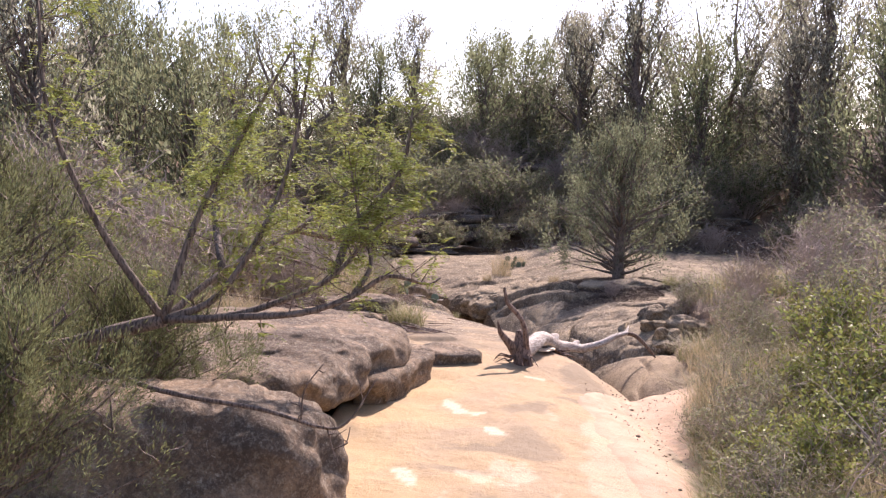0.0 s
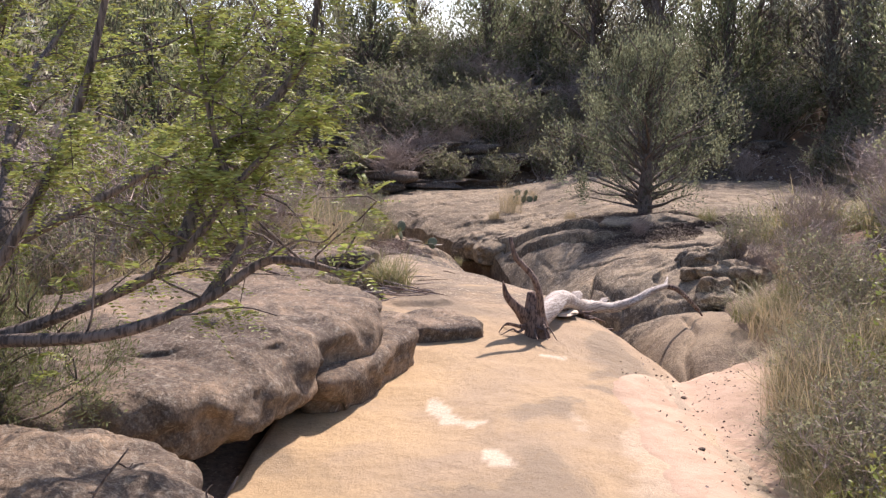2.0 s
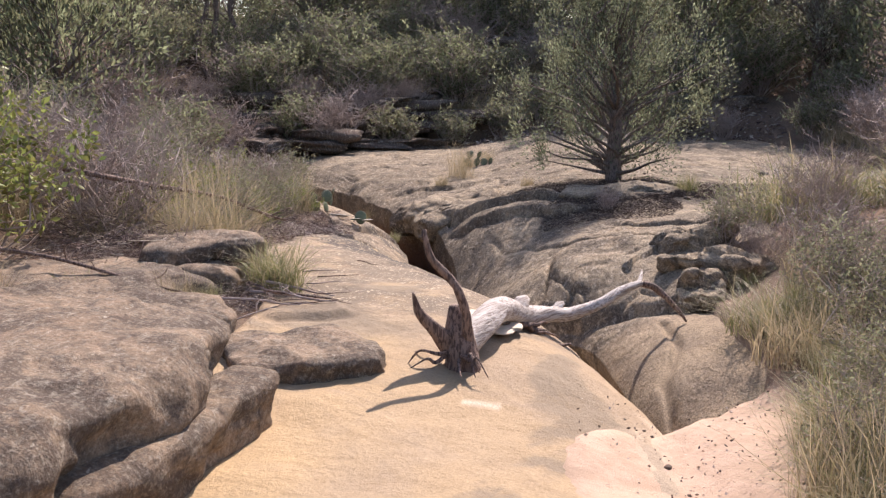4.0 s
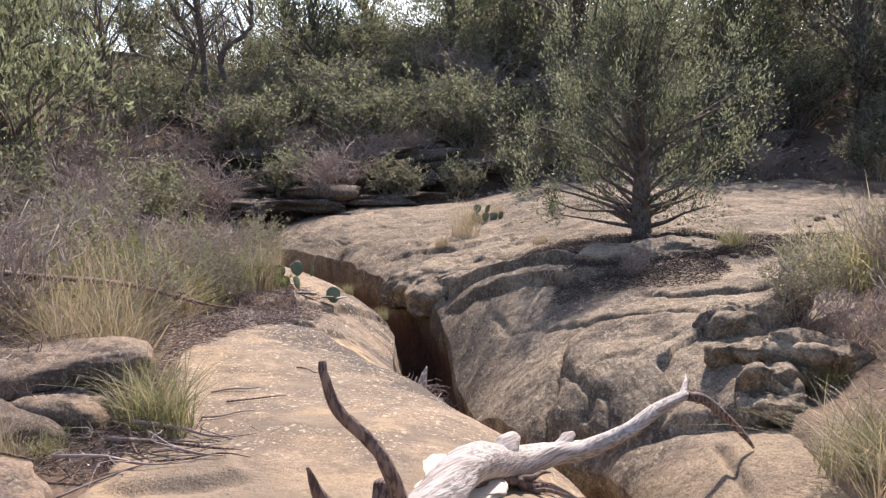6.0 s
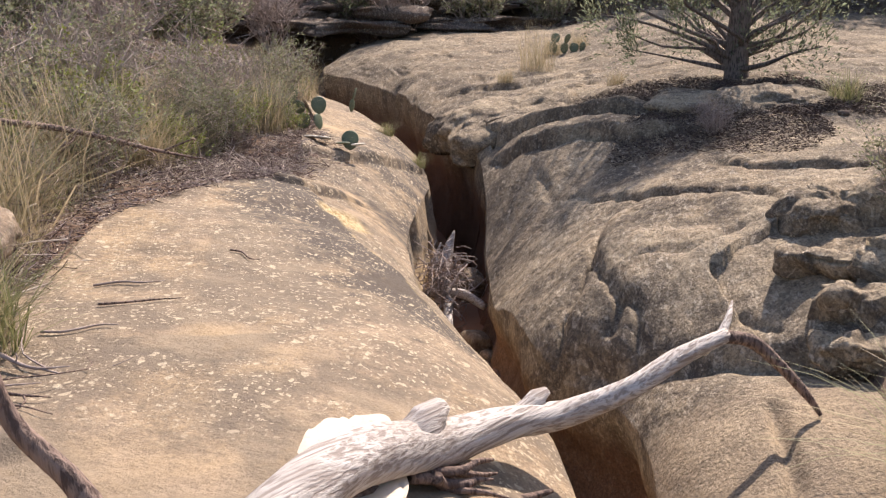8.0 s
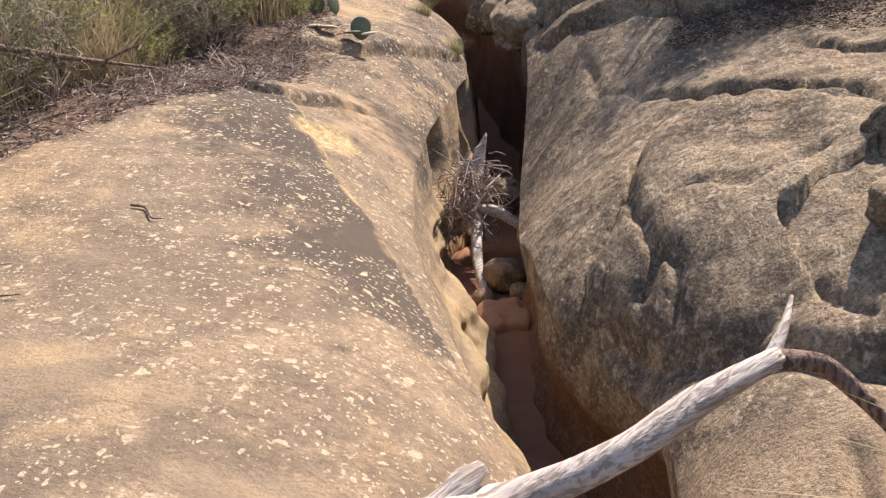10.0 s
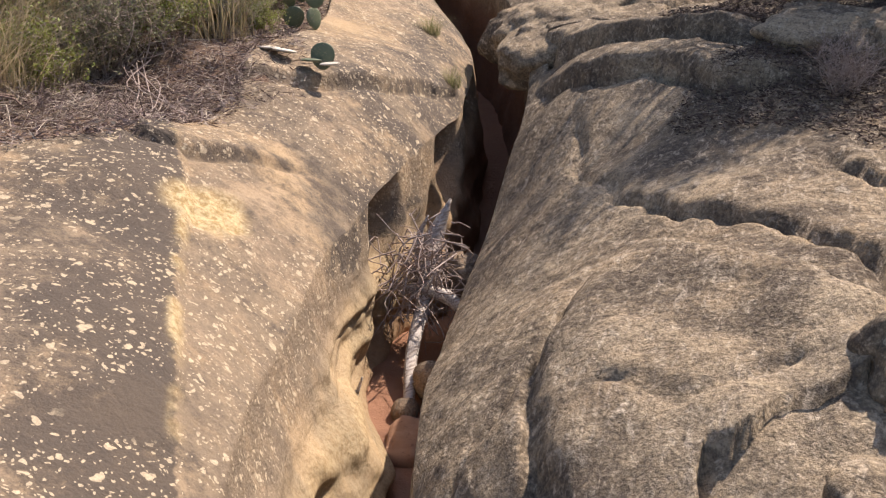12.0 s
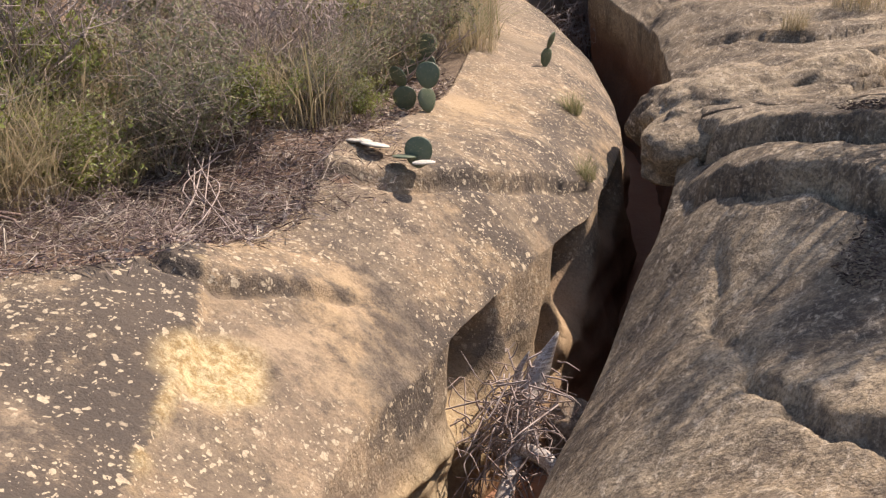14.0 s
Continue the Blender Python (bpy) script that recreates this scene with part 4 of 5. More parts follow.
for x, y, z, sx, sy, sz, turn in ((1.2, 34.2, 1.9, 1.4, 0.9, 0.14, 6), (0.5, 34.9, 2.2, 1.9, 1.0, 0.12, -5), (-4.3, 31.2, 1.15, 1.3, 0.8, 0.15, 10), (3.6, 36.3, 2.6, 2.0, 0.9, 0.14, 0), (7.5, 31.0, 1.0, 1.4, 0.8, 0.12, 5)):
    boulder("ledge_rock", x, y, z, sx, sy, sz, turn, SHADED_SHALE, "broken sandstone ledge high on the bank, darkened as if in shade", x * 3 + y, 4.0, 0.5, 0.06, 20)

# grasses: green and straw-coloured tufts, each kind built once
green_tuft = tuft("grass_tuft", 41, 0.5, 0.32, 300, GRASS, "green grass tuft with bent blades", 1.0, "grass tufts")
straw_tuft = tuft("grass_tuft", 42, 0.72, 0.6, 380, STRAW, "tall straw-coloured dry grass tuft", 0.95, "grass tufts")
mixed_tuft = tuft("grass_tuft", 43, 0.55, 0.6, 360, GRASS, "loose green and tan grass tuft", 1.25, "grass tufts")
tall_tuft = tuft("grass_tuft", 44, 0.95, 0.6, 240, STRAW, "tall thin dry grass with seed stalks", 0.7, "grass tufts", 0.0024)
tufts, used = [green_tuft, straw_tuft, mixed_tuft, tall_tuft], [False] * 4


def grow(k, x, y, size):
    turn = rng.uniform(0, 360)
    if used[k]:
        again(tufts[k], x, y, turn, size)
    else:
        at_place(tufts[k], x, y, turn, size)
        used[k] = True


for k, x, y, size in ((1, -1.05, 14.0, 0.9), (1, -1.3, 14.4, 1.15), (1, -1.6, 14.9, 1.3), (3, -1.5, 15.5, 1.15), (1, -1.9, 15.9, 1.3), (1, -1.75, 16.7, 1.2), (2, -1.35, 14.9, 1.0), (1, -1.85, 17.4, 1.2), (3, -1.2, 14.2, 1.0),
                      (1, -1.0, 12.2, 0.45), (2, -1.6, 12.1, 0.6), (1, -2.2, 11.6, 0.9), (2, -0.85, 12.4, 0.4)):
    grow(k, x, y, size)
grow(0, -0.36, 12.75, 1.0)
grow(0, -0.48, 12.95, 0.9)
grow(0, 3.43, 13.9, 0.5)
grow(0, 4.05, 18.4, 0.8)
grow(2, -1.55, 21.6, 0.9)
grow(1, -1.9, 22.3, 0.9)
grow(2, -2.4, 22.9, 0.9)
grow(1, -1.3, 21.1, 0.8)
grow(0, 0.3, 19.6, 0.4)
grow(0, -0.2, 20.6, 0.45)
grow(3, 1.35, 23.3, 0.8)
grow(1, 1.55, 24.8, 0.5)
grow(1, 1.9, 25.1, 0.45)
grow(1, 2.3, 21.2, 0.35)
grow(1, 1.0, 22.4, 0.35)
for i in range(64):       # straw grass among the brush beyond the left slab
    y = rng.uniform(14.6, 21.0)
    x = EDGE_L(y) - 0.3 - 0.75 * step(14.6, 15.4, y) * step(18.6, 17.8, y) - rng.random() ** 1.4 * 2.4
    grow(rng.choice((1, 1, 2, 3, 0)), x, y, rng.uniform(0.6, 1.15))
for i in range(34):       # left bank beside the boulders
    y = rng.uniform(5.5, 13)
    grow(rng.choice((1, 2, 3, 0, 1)), rng.uniform(-5.5, -2.7), y, rng.uniform(0.7, 1.25))
for i in range(95):       # right bank along the sand
    y = rng.uniform(5.2, 13.4)
    edge = float(np.interp(y, (5, 6.5, 8.3, 10.3, 13.4), (1.7, 1.78, 2.2, 2.75, 3.3)))
    grow(rng.choice((0, 2, 2, 3, 0, 1)), edge + rng.random() ** 1.3 * 2.4, y, rng.uniform(0.5, 1.0))


def grass_field(name, count, seed, area, material, label):
    """Grass too far off to count, tuft by tuft, in one mesh."""
    rs, parts = np.random.RandomState(seed), []
    for u, v in rs.random_sample((count, 2)):
        x, y = area(u, v)
        n, r = 110, 0.35 * rs.uniform(0.6, 1.3)
        a, q = rs.uniform(0, 2 * np.pi, n), r * np.sqrt(rs.random_sample(n))
        at = np.stack([x + q * np.cos(a), y + q * np.sin(a), np.full(n, stands_at(x, y) - 0.05)], 1)
        parts.append(blades(rs, at, rs.uniform(0.5, 1.0) * rs.uniform(0.4, 1.1, n), rs.uniform(0.2, 1.2, n), 0.006 * rs.uniform(0.6, 1.4, n)))
    return tagged(cloud(name, np.concatenate(parts), 7, BLADE, material), label, "grass", kind="stuff")


grass_field("dry_grass", 60, 1, lambda u, v: (4.4 + 6 * u, 13.8 + 3.2 * v), GRASS, "green and tan grass beyond the slabs")
grass_field("dry_grass", 60, 2, lambda u, v: (8.8 + 3 * u, 17 + 11 * v), STRAW, "straw-coloured grass beside the far slab")
grass_field("dry_grass", 150, 3, lambda u, v: (-7 + 17 * u, 29.6 + 12 * v), STRAW, "dry grass on the bank and plateau")
grass_field("dry_grass", 60, 4, lambda u, v: (-5 - 5 * u, 13 + 15 * v), STRAW, "dry grass under the shrubs")
for x, y, size in ((-3.3, 8.4, 1.3), (-3.0, 7.6, 1.2), (-3.5, 9.2, 1.4), (-2.9, 6.9, 1.1), (-3.7, 8.0, 1.3), (-2.5, 7.2, 1.0), (-3.1, 9.9, 1.2), (-2.7, 11.2, 0.9), (-2.3, 11.6, 0.8)):
    grow(1, x, y, size)

for i in range(60):       # long grass hanging over the sand on the right
    y = rng.uniform(5.0, 11.5)
    edge = float(np.interp(y, (5, 6.5, 8.3, 10.3, 11.5), (1.72, 1.8, 2.25, 2.8, 3.2)))
    grow(rng.choice((0, 2, 2)), edge + rng.random() * 0.7, y, rng.uniform(0.55, 1.0))

# leafy shrubs of the right bank
bank_shrub = shrub("bank_shrub", 51, 0.85, 0.5, SAGE, "grey-green shrub with thin twigs beside the sand", 26, 6, 130, 0.03, group="shrubs along the wash", leaf_wide=0.4)
leafy_shrub = shrub("bank_shrub", 52, 0.7, 0.5, OAK, "yellow-green leafy shrub beside the sand", 24, 6, 140, 0.034, group="shrubs along the wash", leaf_wide=0.5)
dry_shrub = shrub("dry_shrub", 53, 0.9, 0.55, TWIG, "dry leafless brown shrub", 34, 9, 30, 0.02, group="shrubs along the wash", leaf_wide=0.2)
kinds, used3 = [bank_shrub, leafy_shrub, dry_shrub], [False] * 3
for x, y, k, size in ((1.85, 6.2, 1, 0.45), (2.25, 8.6, 0, 0.5), (1.9, 5.7, 1, 0.6), (2.1, 6.3, 0, 0.8), (2.15, 7.1, 1, 0.65), (2.5, 6.9, 1, 1.0), (2.35, 7.9, 0, 0.8), (2.7, 8.6, 0, 0.8), (3.0, 7.6, 1, 1.1), (2.75, 9.6, 0, 0.7), (3.2, 9.2, 1, 0.9), (3.1, 10.5, 0, 0.7),
                      (3.5, 11.3, 0, 0.9), (3.6, 12.4, 0, 0.9), (3.9, 13.3, 2, 0.8), (3.9, 10.1, 1, 1.3), (4.4, 11.6, 0, 1.2), (4.8, 13.0, 2, 1.2), (3.55, 14.75, 0, 0.75), (3.7, 14.3, 2, 0.5), (4.4, 14.9, 2, 0.9), (5.6, 14.4, 0, 1.5),
                      (6.0, 15.8, 2, 1.4), (7.4, 16.2, 0, 1.4), (2.9, 17.6, 2, 0.35), (4.6, 9.2, 0, 1.6), (3.6, 8.3, 1, 1.4), (3.0, 5.9, 0, 1.3), (2.6, 5.0, 1, 1.1),
                      (-2.1, 14.6, 2, 1.3), (-2.8, 13.2, 1, 1.9), (-3.3, 12.2, 2, 1.6), (-2.7, 15.4, 2, 1.5), (-3.4, 14.2, 1, 1.9), (-1.7, 16.6, 0, 0.8), (-1.35, 17.9, 0, 0.9), (-1.75, 19.0, 2, 1.1), (-2.3, 17.6, 2, 1.3),
                      (-1.3, 19.8, 0, 0.9), (-2.9, 19.2, 0, 1.4), (-3.6, 16.6, 2, 1.5), (-3.9, 10.2, 1, 1.6), (-3.4, 8.6, 2, 1.5), (-4.3, 12.0, 0, 1.7), (-2.9, 11.0, 0, 1.2), (-3.1, 6.8, 0, 1.6), (-4.4, 8.0, 1, 1.9), (-1.0, 18.6, 1, 0.5), (-1.2, 17.5, 0, 0.6), (-1.6, 16.6, 0, 0.5), (-1.9, 15.6, 1, 0.5), (-1.75, 17.0, 1, 0.7), (-1.4, 20.6, 0, 0.9), (-2.1, 20.2, 1, 1.1), (-2.1, 16.0, 0, 0.9), (-1.15, 19.2, 0, 0.6)):
    if used3[k]:
        again(kinds[k], x, y, rng.uniform(0, 360), size)
    else:
        at_place(kinds[k], x, y, 0, size)
        used3[k] = True

# the low evergreen bush near the start, and taller ones behind it
near_bush = conifer("juniper_bush", 61, 1.2, 0.82, NEAR_JUNIPER, "green juniper bush with drooping twigs", 250, 250, 0.9, 0.42, 0.024, 0.085, category="shrub", slim=0.6)
for ob, x, y, size in ((bank_shrub, -1.3, 15.9, 0.85), (leafy_shrub, -1.6, 16.3, 0.95), (leafy_shrub, -1.25, 17.0, 0.7), (bank_shrub, -1.2, 17.6, 0.75), (leafy_shrub, -1.05, 18.0, 0.6),
                       (leafy_shrub, -1.9, 15.2, 1.0), (bank_shrub, -2.3, 16.2, 1.25), (leafy_shrub, -2.0, 17.4, 1.1), (leafy_shrub, -2.5, 17.6, 1.2), (bank_shrub, -1.25, 14.7, 0.6), (dry_shrub, -1.45, 18.8, 0.9), (bank_shrub, -1.1, 18.7, 0.6), (leafy_shrub, -0.8, 18.75, 0.42), (bank_shrub, -0.95, 18.5, 0.5)):
    again(ob, x, y, rng.uniform(0, 360), size)      # olive and dry brush above the slab
at_place(near_bush, -2.1, 6.95, 20, 0.95, -0.05)
again(near_bush, -1.85, 4.0, 140, 0.9)
again(near_bush, -2.9, 5.2, 200, 1.3)
again(near_bush, -3.6, 7.4, 80, 1.5)


def mesquite():
    """The thin-limbed tree that leans over the start of the wash."""
    rs, rg = np.random.RandomState(7), random.Random(7)
    base = stands_at(-2.75, 6.25)
    root = thing("mesquite_tree", -2.75, 6.25, base, "mesquite tree with thin dark limbs and feathery yellow-green leaves", "tree")
    o = Vector((2.75, -6.25, -base))
    crotch = (-1.25, 4.7, 1.0)
    limbs = [
        ((-1.75, 4.75, 0.25), (-1.62, 4.72, 0.45), (-1.4, 4.7, 0.8), crotch),
        (crotch, (-1.13, 4.8, 1.45), (-0.95, 4.85, 1.82), (-0.72, 4.9, 2.25)),
        (crotch, (-1.0, 4.7, 1.12), (-0.78, 4.75, 1.49), (-0.68, 4.8, 1.84), (-0.6, 4.8, 2.3)),
        (crotch, (-0.95, 4.62, 1.03), (-0.68, 4.6, 1.12), (-0.47, 4.6, 1.23), (-0.28, 4.6, 1.45), (-0.08, 4.6, 1.59)),
        ((-0.95, 4.62, 1.03), (-0.6, 4.5, 1.07), (-0.38, 4.5, 1.15), (-0.23, 4.5, 1.24), (-0.06, 4.5, 1.21), (0.0, 4.5, 1.24)),
        ((-0.38, 4.5, 1.15), (-0.31, 4.6, 1.29), (-0.37, 4.6, 1.5), (-0.42, 4.6, 1.78)),
        (crotch, (-1.05, 5.0, 1.2), (-0.75, 5.35, 1.4), (-0.5, 5.6, 1.6), (-0.4, 5.75, 1.85)),
        ((-1.05, 5.0, 1.2), (-1.2, 5.5, 1.6), (-1.1, 5.9, 2.0)),
        ((-0.75, 5.35, 1.4), (-0.6, 5.6, 1.35), (-0.45, 5.9, 1.3)),
        (crotch, (-1.5, 4.6, 1.4), (-1.7, 4.5, 1.9), (-1.75, 4.5, 2.4)),
        ((-0.47, 4.6, 1.23), (-0.4, 4.75, 1.45), (-0.2, 4.85, 1.7), (-0.15, 4.9, 2.0)),
    ]
    limbs = [[Vector((1.22 * x, 1.22 * y, 1.6 + 1.22 * (z - 1.6))) for x, y, z in line] for line in limbs]
    limbs[0][:3] = [Vector((-2.75, 6.25, base - 0.1)), Vector((-2.5, 6.1, 0.5)), Vector((-2.0, 5.85, 0.72))]
    limbs += [
        ((-2.5, 6.1, 0.5), (-2.0, 5.6, 0.66), (-1.4, 5.2, 0.58), (-0.86, 5.08, 0.52), (-0.57, 5.08, 0.44), (-0.44, 5.08, 0.47), (-0.30, 5.08, 0.69)),
        ((-0.67, 5.08, 0.47), (-0.65, 5.06, 0.63), (-0.56, 5.08, 0.76)),
        ((-0.54, 5.08, 0.44), (-0.51, 5.08, 0.33), (-0.475, 5.06, 0.26)),
    ]
    radii = [(0.06, 0.048, 0.042)] + [(0.025, 0.019, 0.012, 0.006)] * 3 + [(0.022, 0.016, 0.011, 0.005)] + [(0.016, 0.011, 0.004)] + [(0.024, 0.016, 0.007)] * 5 + [(0.02, 0.013, 0.009, 0.003)] + [(0.006, 0.002)] * 2
    tips = []
    for i, (line, rad) in enumerate(zip(limbs, radii)):
        verts, faces = [], []
        pts = smooth_line([Vector(p) + o for p in line], 5)
        tube(verts, faces, pts, rad, 7, 0.12, i)
        for k in range(0 if i == 0 else 11 if i < 11 else 4):
            j = rg.randint(2, len(pts) - 2)
            e = pts[j] + Vector((rg.gauss(0.1, 0.5), rg.gauss(0, 0.5), rg.gauss(0.35, 0.45))) * (0.42 if i < 11 else 0.13)
            e.x = min(e.x, o.x + 0.06 - 0.25 * max(0, 5.8 - (e.y - o.y)))
            tw = smooth_line(wander(rg, pts[j], e, 0.3, 3), 3)
            tube(verts, faces, tw, (0.0045, 0.0015), 4, 0, 0, False)
            if i < 11:
                tips += tw[2:]
        link("trunk" if i == 0 else "limb", verts, faces, BARK, root)
        if 0 < i < 11:
            tips += pts[len(pts) // 2:]
    at, way, size = [], [], []
    for p in tips:                # feathery leaves: pairs of leaflets along a drooping stalk
        if p.z + base < 1.36 and rg.random() < 0.7:
            continue
        for q in range(3):
            d = Vector((rg.gauss(0.15, 1), rg.gauss(0, 1), rg.gauss(-0.05, 0.55))).normalized()
            side = d.cross(Vector((0, 0, 1))).normalized()
            ln = rg.uniform(0.07, 0.15)
            for k in range(9):
                c = p + d * ln * (0.15 + 0.1 * k) - Vector((0, 0, 0.25 * ln * (k / 8) ** 2))
                if c.x > o.x + 0.12:
                    continue
                for sgn in (-1, 1):
                    at.append(tuple(c))
                    way.append(tuple(side * sgn + d * 0.35))
                    size.append(0.025 * (1.1 - 0.04 * k))
    size = np.array(size)
    cloud("foliage", leaves(rs, np.array(at), np.array(way), size, size * 0.3), 4, LEAF, MESQUITE, root, "feathery yellow-green leaves")


mesquite()


# ---- dead wood ----
def dead_log():
    root = thing("dead_tree_stump", 0.9, 11.2, stands_at(0.9, 11.2), "weathered grey driftwood stump with one long bleached branch", "driftwood")
    o = -Vector((0.9, 11.2, stands_at(0.9, 11.2)))
    g = stands_at(0.9, 11.2)
    pieces = [
        ("stump", DARKWOOD, "dark split root crown", [((0.92, 11.2, g - 0.06), (0.9, 11.22, g + 0.1), (0.88, 11.25, g + 0.25), (0.86, 11.25, g + 0.36))], (0.12, 0.10, 0.075, 0.03), 14),
        ("prong", DARKWOOD, "broken brown prong", [((0.84, 11.22, g + 0.12), (0.74, 11.16, g + 0.24), (0.66, 11.12, g + 0.34), (0.62, 11.09, g + 0.47))], (0.065, 0.045, 0.03, 0.006), 9),
        ("prong", DARKWOOD, "tall crooked brown prong", [((0.93, 11.2, g + 0.1), (0.93, 11.15, g + 0.3), (0.89, 11.12, g + 0.46), (0.83, 11.13, g + 0.55), (0.73, 11.13, g + 0.66), (0.69, 11.13, g + 0.78), (0.685, 11.14, g + 0.83))], (0.042, 0.028, 0.024, 0.022, 0.02, 0.013), 10),
        ("branch", DRIFT, "bleached silver-grey branch", [((0.9, 11.2, g + 0.1), (1.05, 11.55, g + 0.17), (1.2, 11.95, g + 0.18), (1.4, 12.35, -0.16), (1.62, 12.65, -0.22), (1.78, 12.78, -0.25), (2.02, 12.92, -0.2), (2.22, 13.08, -0.13), (2.39, 13.22, -0.1))], (0.085, 0.09, 0.084, 0.072, 0.056, 0.046, 0.041, 0.035, 0.028), 18),
        ("branch_tip", DRIFT, "", [((2.37, 13.2, -0.11), (2.41, 13.3, -0.06), (2.44, 13.42, -0.03))], (0.022, 0.014, 0.004), 7),
        ("twig", DARKWOOD, "", [((2.38, 13.21, -0.1), (2.5, 13.26, -0.14), (2.6, 13.24, -0.22), (2.71, 13.22, -0.34), (2.76, 13.2, -0.41))], (0.028, 0.026, 0.02, 0.008), 8),
        ("knot", DRIFT, "", [((1.3, 12.2, -0.13), (1.36, 12.31, -0.075), (1.4, 12.39, -0.05))], (0.07, 0.06, 0.034), 10),
        ("knot", DRIFT, "", [((1.62, 12.66, -0.22), (1.68, 12.75, -0.185), (1.72, 12.8, -0.172))], (0.046, 0.036, 0.02), 9),
        ("root", DARKWOOD, "", [((1.15, 11.9, -0.05), (1.4, 12.2, -0.32), (1.6, 12.42, -0.40), (1.75, 12.55, -0.42))], (0.035, 0.028, 0.02, 0.008), 7),
    ]
    for name, mat_, label, lines, rad, segs in pieces:
        verts, faces = [], []
        for line in lines:
            tube(verts, faces, smooth_line([Vector(p) + o for p in line], 8), rad, segs, 0.22 if segs > 8 else 0.15, len(name) + rad[0] * 50)
        link(name, verts, faces, mat_, root, label)
    rg = random.Random(4)
    for i in range(6):
        p0 = Vector((1.36, 12.2, -0.2)) + Vector((rg.gauss(0, 0.03), rg.gauss(0, 0.03), rg.gauss(0, 0.02)))
        p1 = p0 + Vector((rg.uniform(0.12, 0.3), rg.uniform(0.12, 0.3), rg.uniform(-0.16, -0.05)))
        verts, faces = [], []
        tube(verts, faces, smooth_line([q + o for q in wander(rg, p0, p1, 0.15, 4)], 4), (0.022, 0.016, 0.004), 6, 0.3, i)
        link("splinter", verts, faces, DARKWOOD, root)
    for i in range(7):
        a = radians(rg.uniform(140, 290))
        p = [Vector((0.9, 11.2, g + 0.06)) + Vector((math.cos(a) * r + rg.gauss(0, 0.02), math.sin(a) * r + rg.gauss(0, 0.02), rg.uniform(-0.02, 0.06) if r < 0.3 else -0.03)) for r in (0.06, 0.16, 0.24, 0.33)]
        verts, faces = [], []
        tube(verts, faces, smooth_line([q + o for q in p], 4), (0.018, 0.012, 0.007, 0.003), 6, 0.2, i)
        link("root", verts, faces, DARKWOOD, root)


dead_log()


def stick(name, points, radii, material, label, segs=6, category="stick", forks=0, seed=1, lift=0.5):
    rg = random.Random(seed)
    root_at = Vector(points[0])
    line = smooth_line([Vector(p) - root_at for p in points], 5)
    verts, faces = [], []
    tube(verts, faces, line, radii, segs, 0.15, seed)
    for i in range(forks):
        j = rg.randint(len(line) // 4, len(line) - 2)
        e = line[j] + Vector((rg.gauss(0, 0.7), rg.gauss(0, 0.7), rg.gauss(0, lift))) * 0.25
        tube(verts, faces, smooth_line(wander(rg, line[j], e, 0.3, 3), 3), (radii[-2] * 0.6, 0.001), 4, 0, 0, False)
    ob = link(name, verts, faces, material)
    ob.location = root_at
    return tagged(ob, label, category)


def lies(x, y, up=0.02):
    return (x, y, stands_at(x, y) + up)


stick("fallen_branch", [(-2.3, 13.9, 0.75), (-1.8, 14.6, 0.55), (-1.3, 15.3, 0.36), (-0.95, 15.9, 0.12), (-0.75, 16.2, 0.0)], (0.026, 0.022, 0.016, 0.006), DARKWOOD, "long dark fallen branch leaning in the dry brush", 7, "branch", 12, 3)
stick("fallen_branch", [(-2.6, 12.4, 0.35), (-1.9, 12.3, 0.28), (-1.2, 12.15, 0.12), (-0.75, 12.1, 0.02)], (0.02, 0.016, 0.01, 0.005), DARKWOOD, "dark forked branch on the brush pile", 6, "branch", 6, 5)
for i, (x, y, a, ln) in enumerate(((-0.3, 12.35, 20, 0.35), (-0.25, 12.15, 12, 0.45), (-0.2, 12.9, 30, 0.3), (-0.15, 13.3, 25, 0.35), (-0.3, 13.6, 15, 0.3), (0.1, 14.3, -35, 0.22), (-0.6, 11.9, 35, 0.6))):
    pts = [lies(x + math.cos(radians(a)) * ln * f, y + math.sin(radians(a)) * ln * f + 0.02 * math.sin(9 * f + i), 0.012) for f in (0, 0.35, 0.7, 1)]
    stick("stick", pts, (0.006, 0.0055, 0.004, 0.0015), DARKWOOD if i % 2 else TWIG, "thin dry stick lying on the slab", 5, "stick", 0, 60 + i, 0.02)

for i, (x, y, ex, ey) in enumerate(((-0.55, 12.5, 0.08, 12.18), (-0.42, 12.3, 0.12, 12.36), (-0.7, 12.2, -0.15, 12.1), (-0.6, 12.75, -0.3, 12.25), (-0.45, 12.6, 0.06, 12.62))):
    stick("stick", [lies(x, y, 0.09), lies(x * 0.6 + ex * 0.4, y * 0.6 + ey * 0.4 + 0.04, 0.05), lies(x * 0.25 + ex * 0.75, y * 0.25 + ey * 0.75 - 0.03, 0.025), lies(ex, ey, 0.012)],
          (0.011, 0.009, 0.007, 0.002), DARKWOOD if i % 2 else TWIG, "dead forked twig lying at the grass tuft", 6, "stick", 4, 80 + i, 0.08)


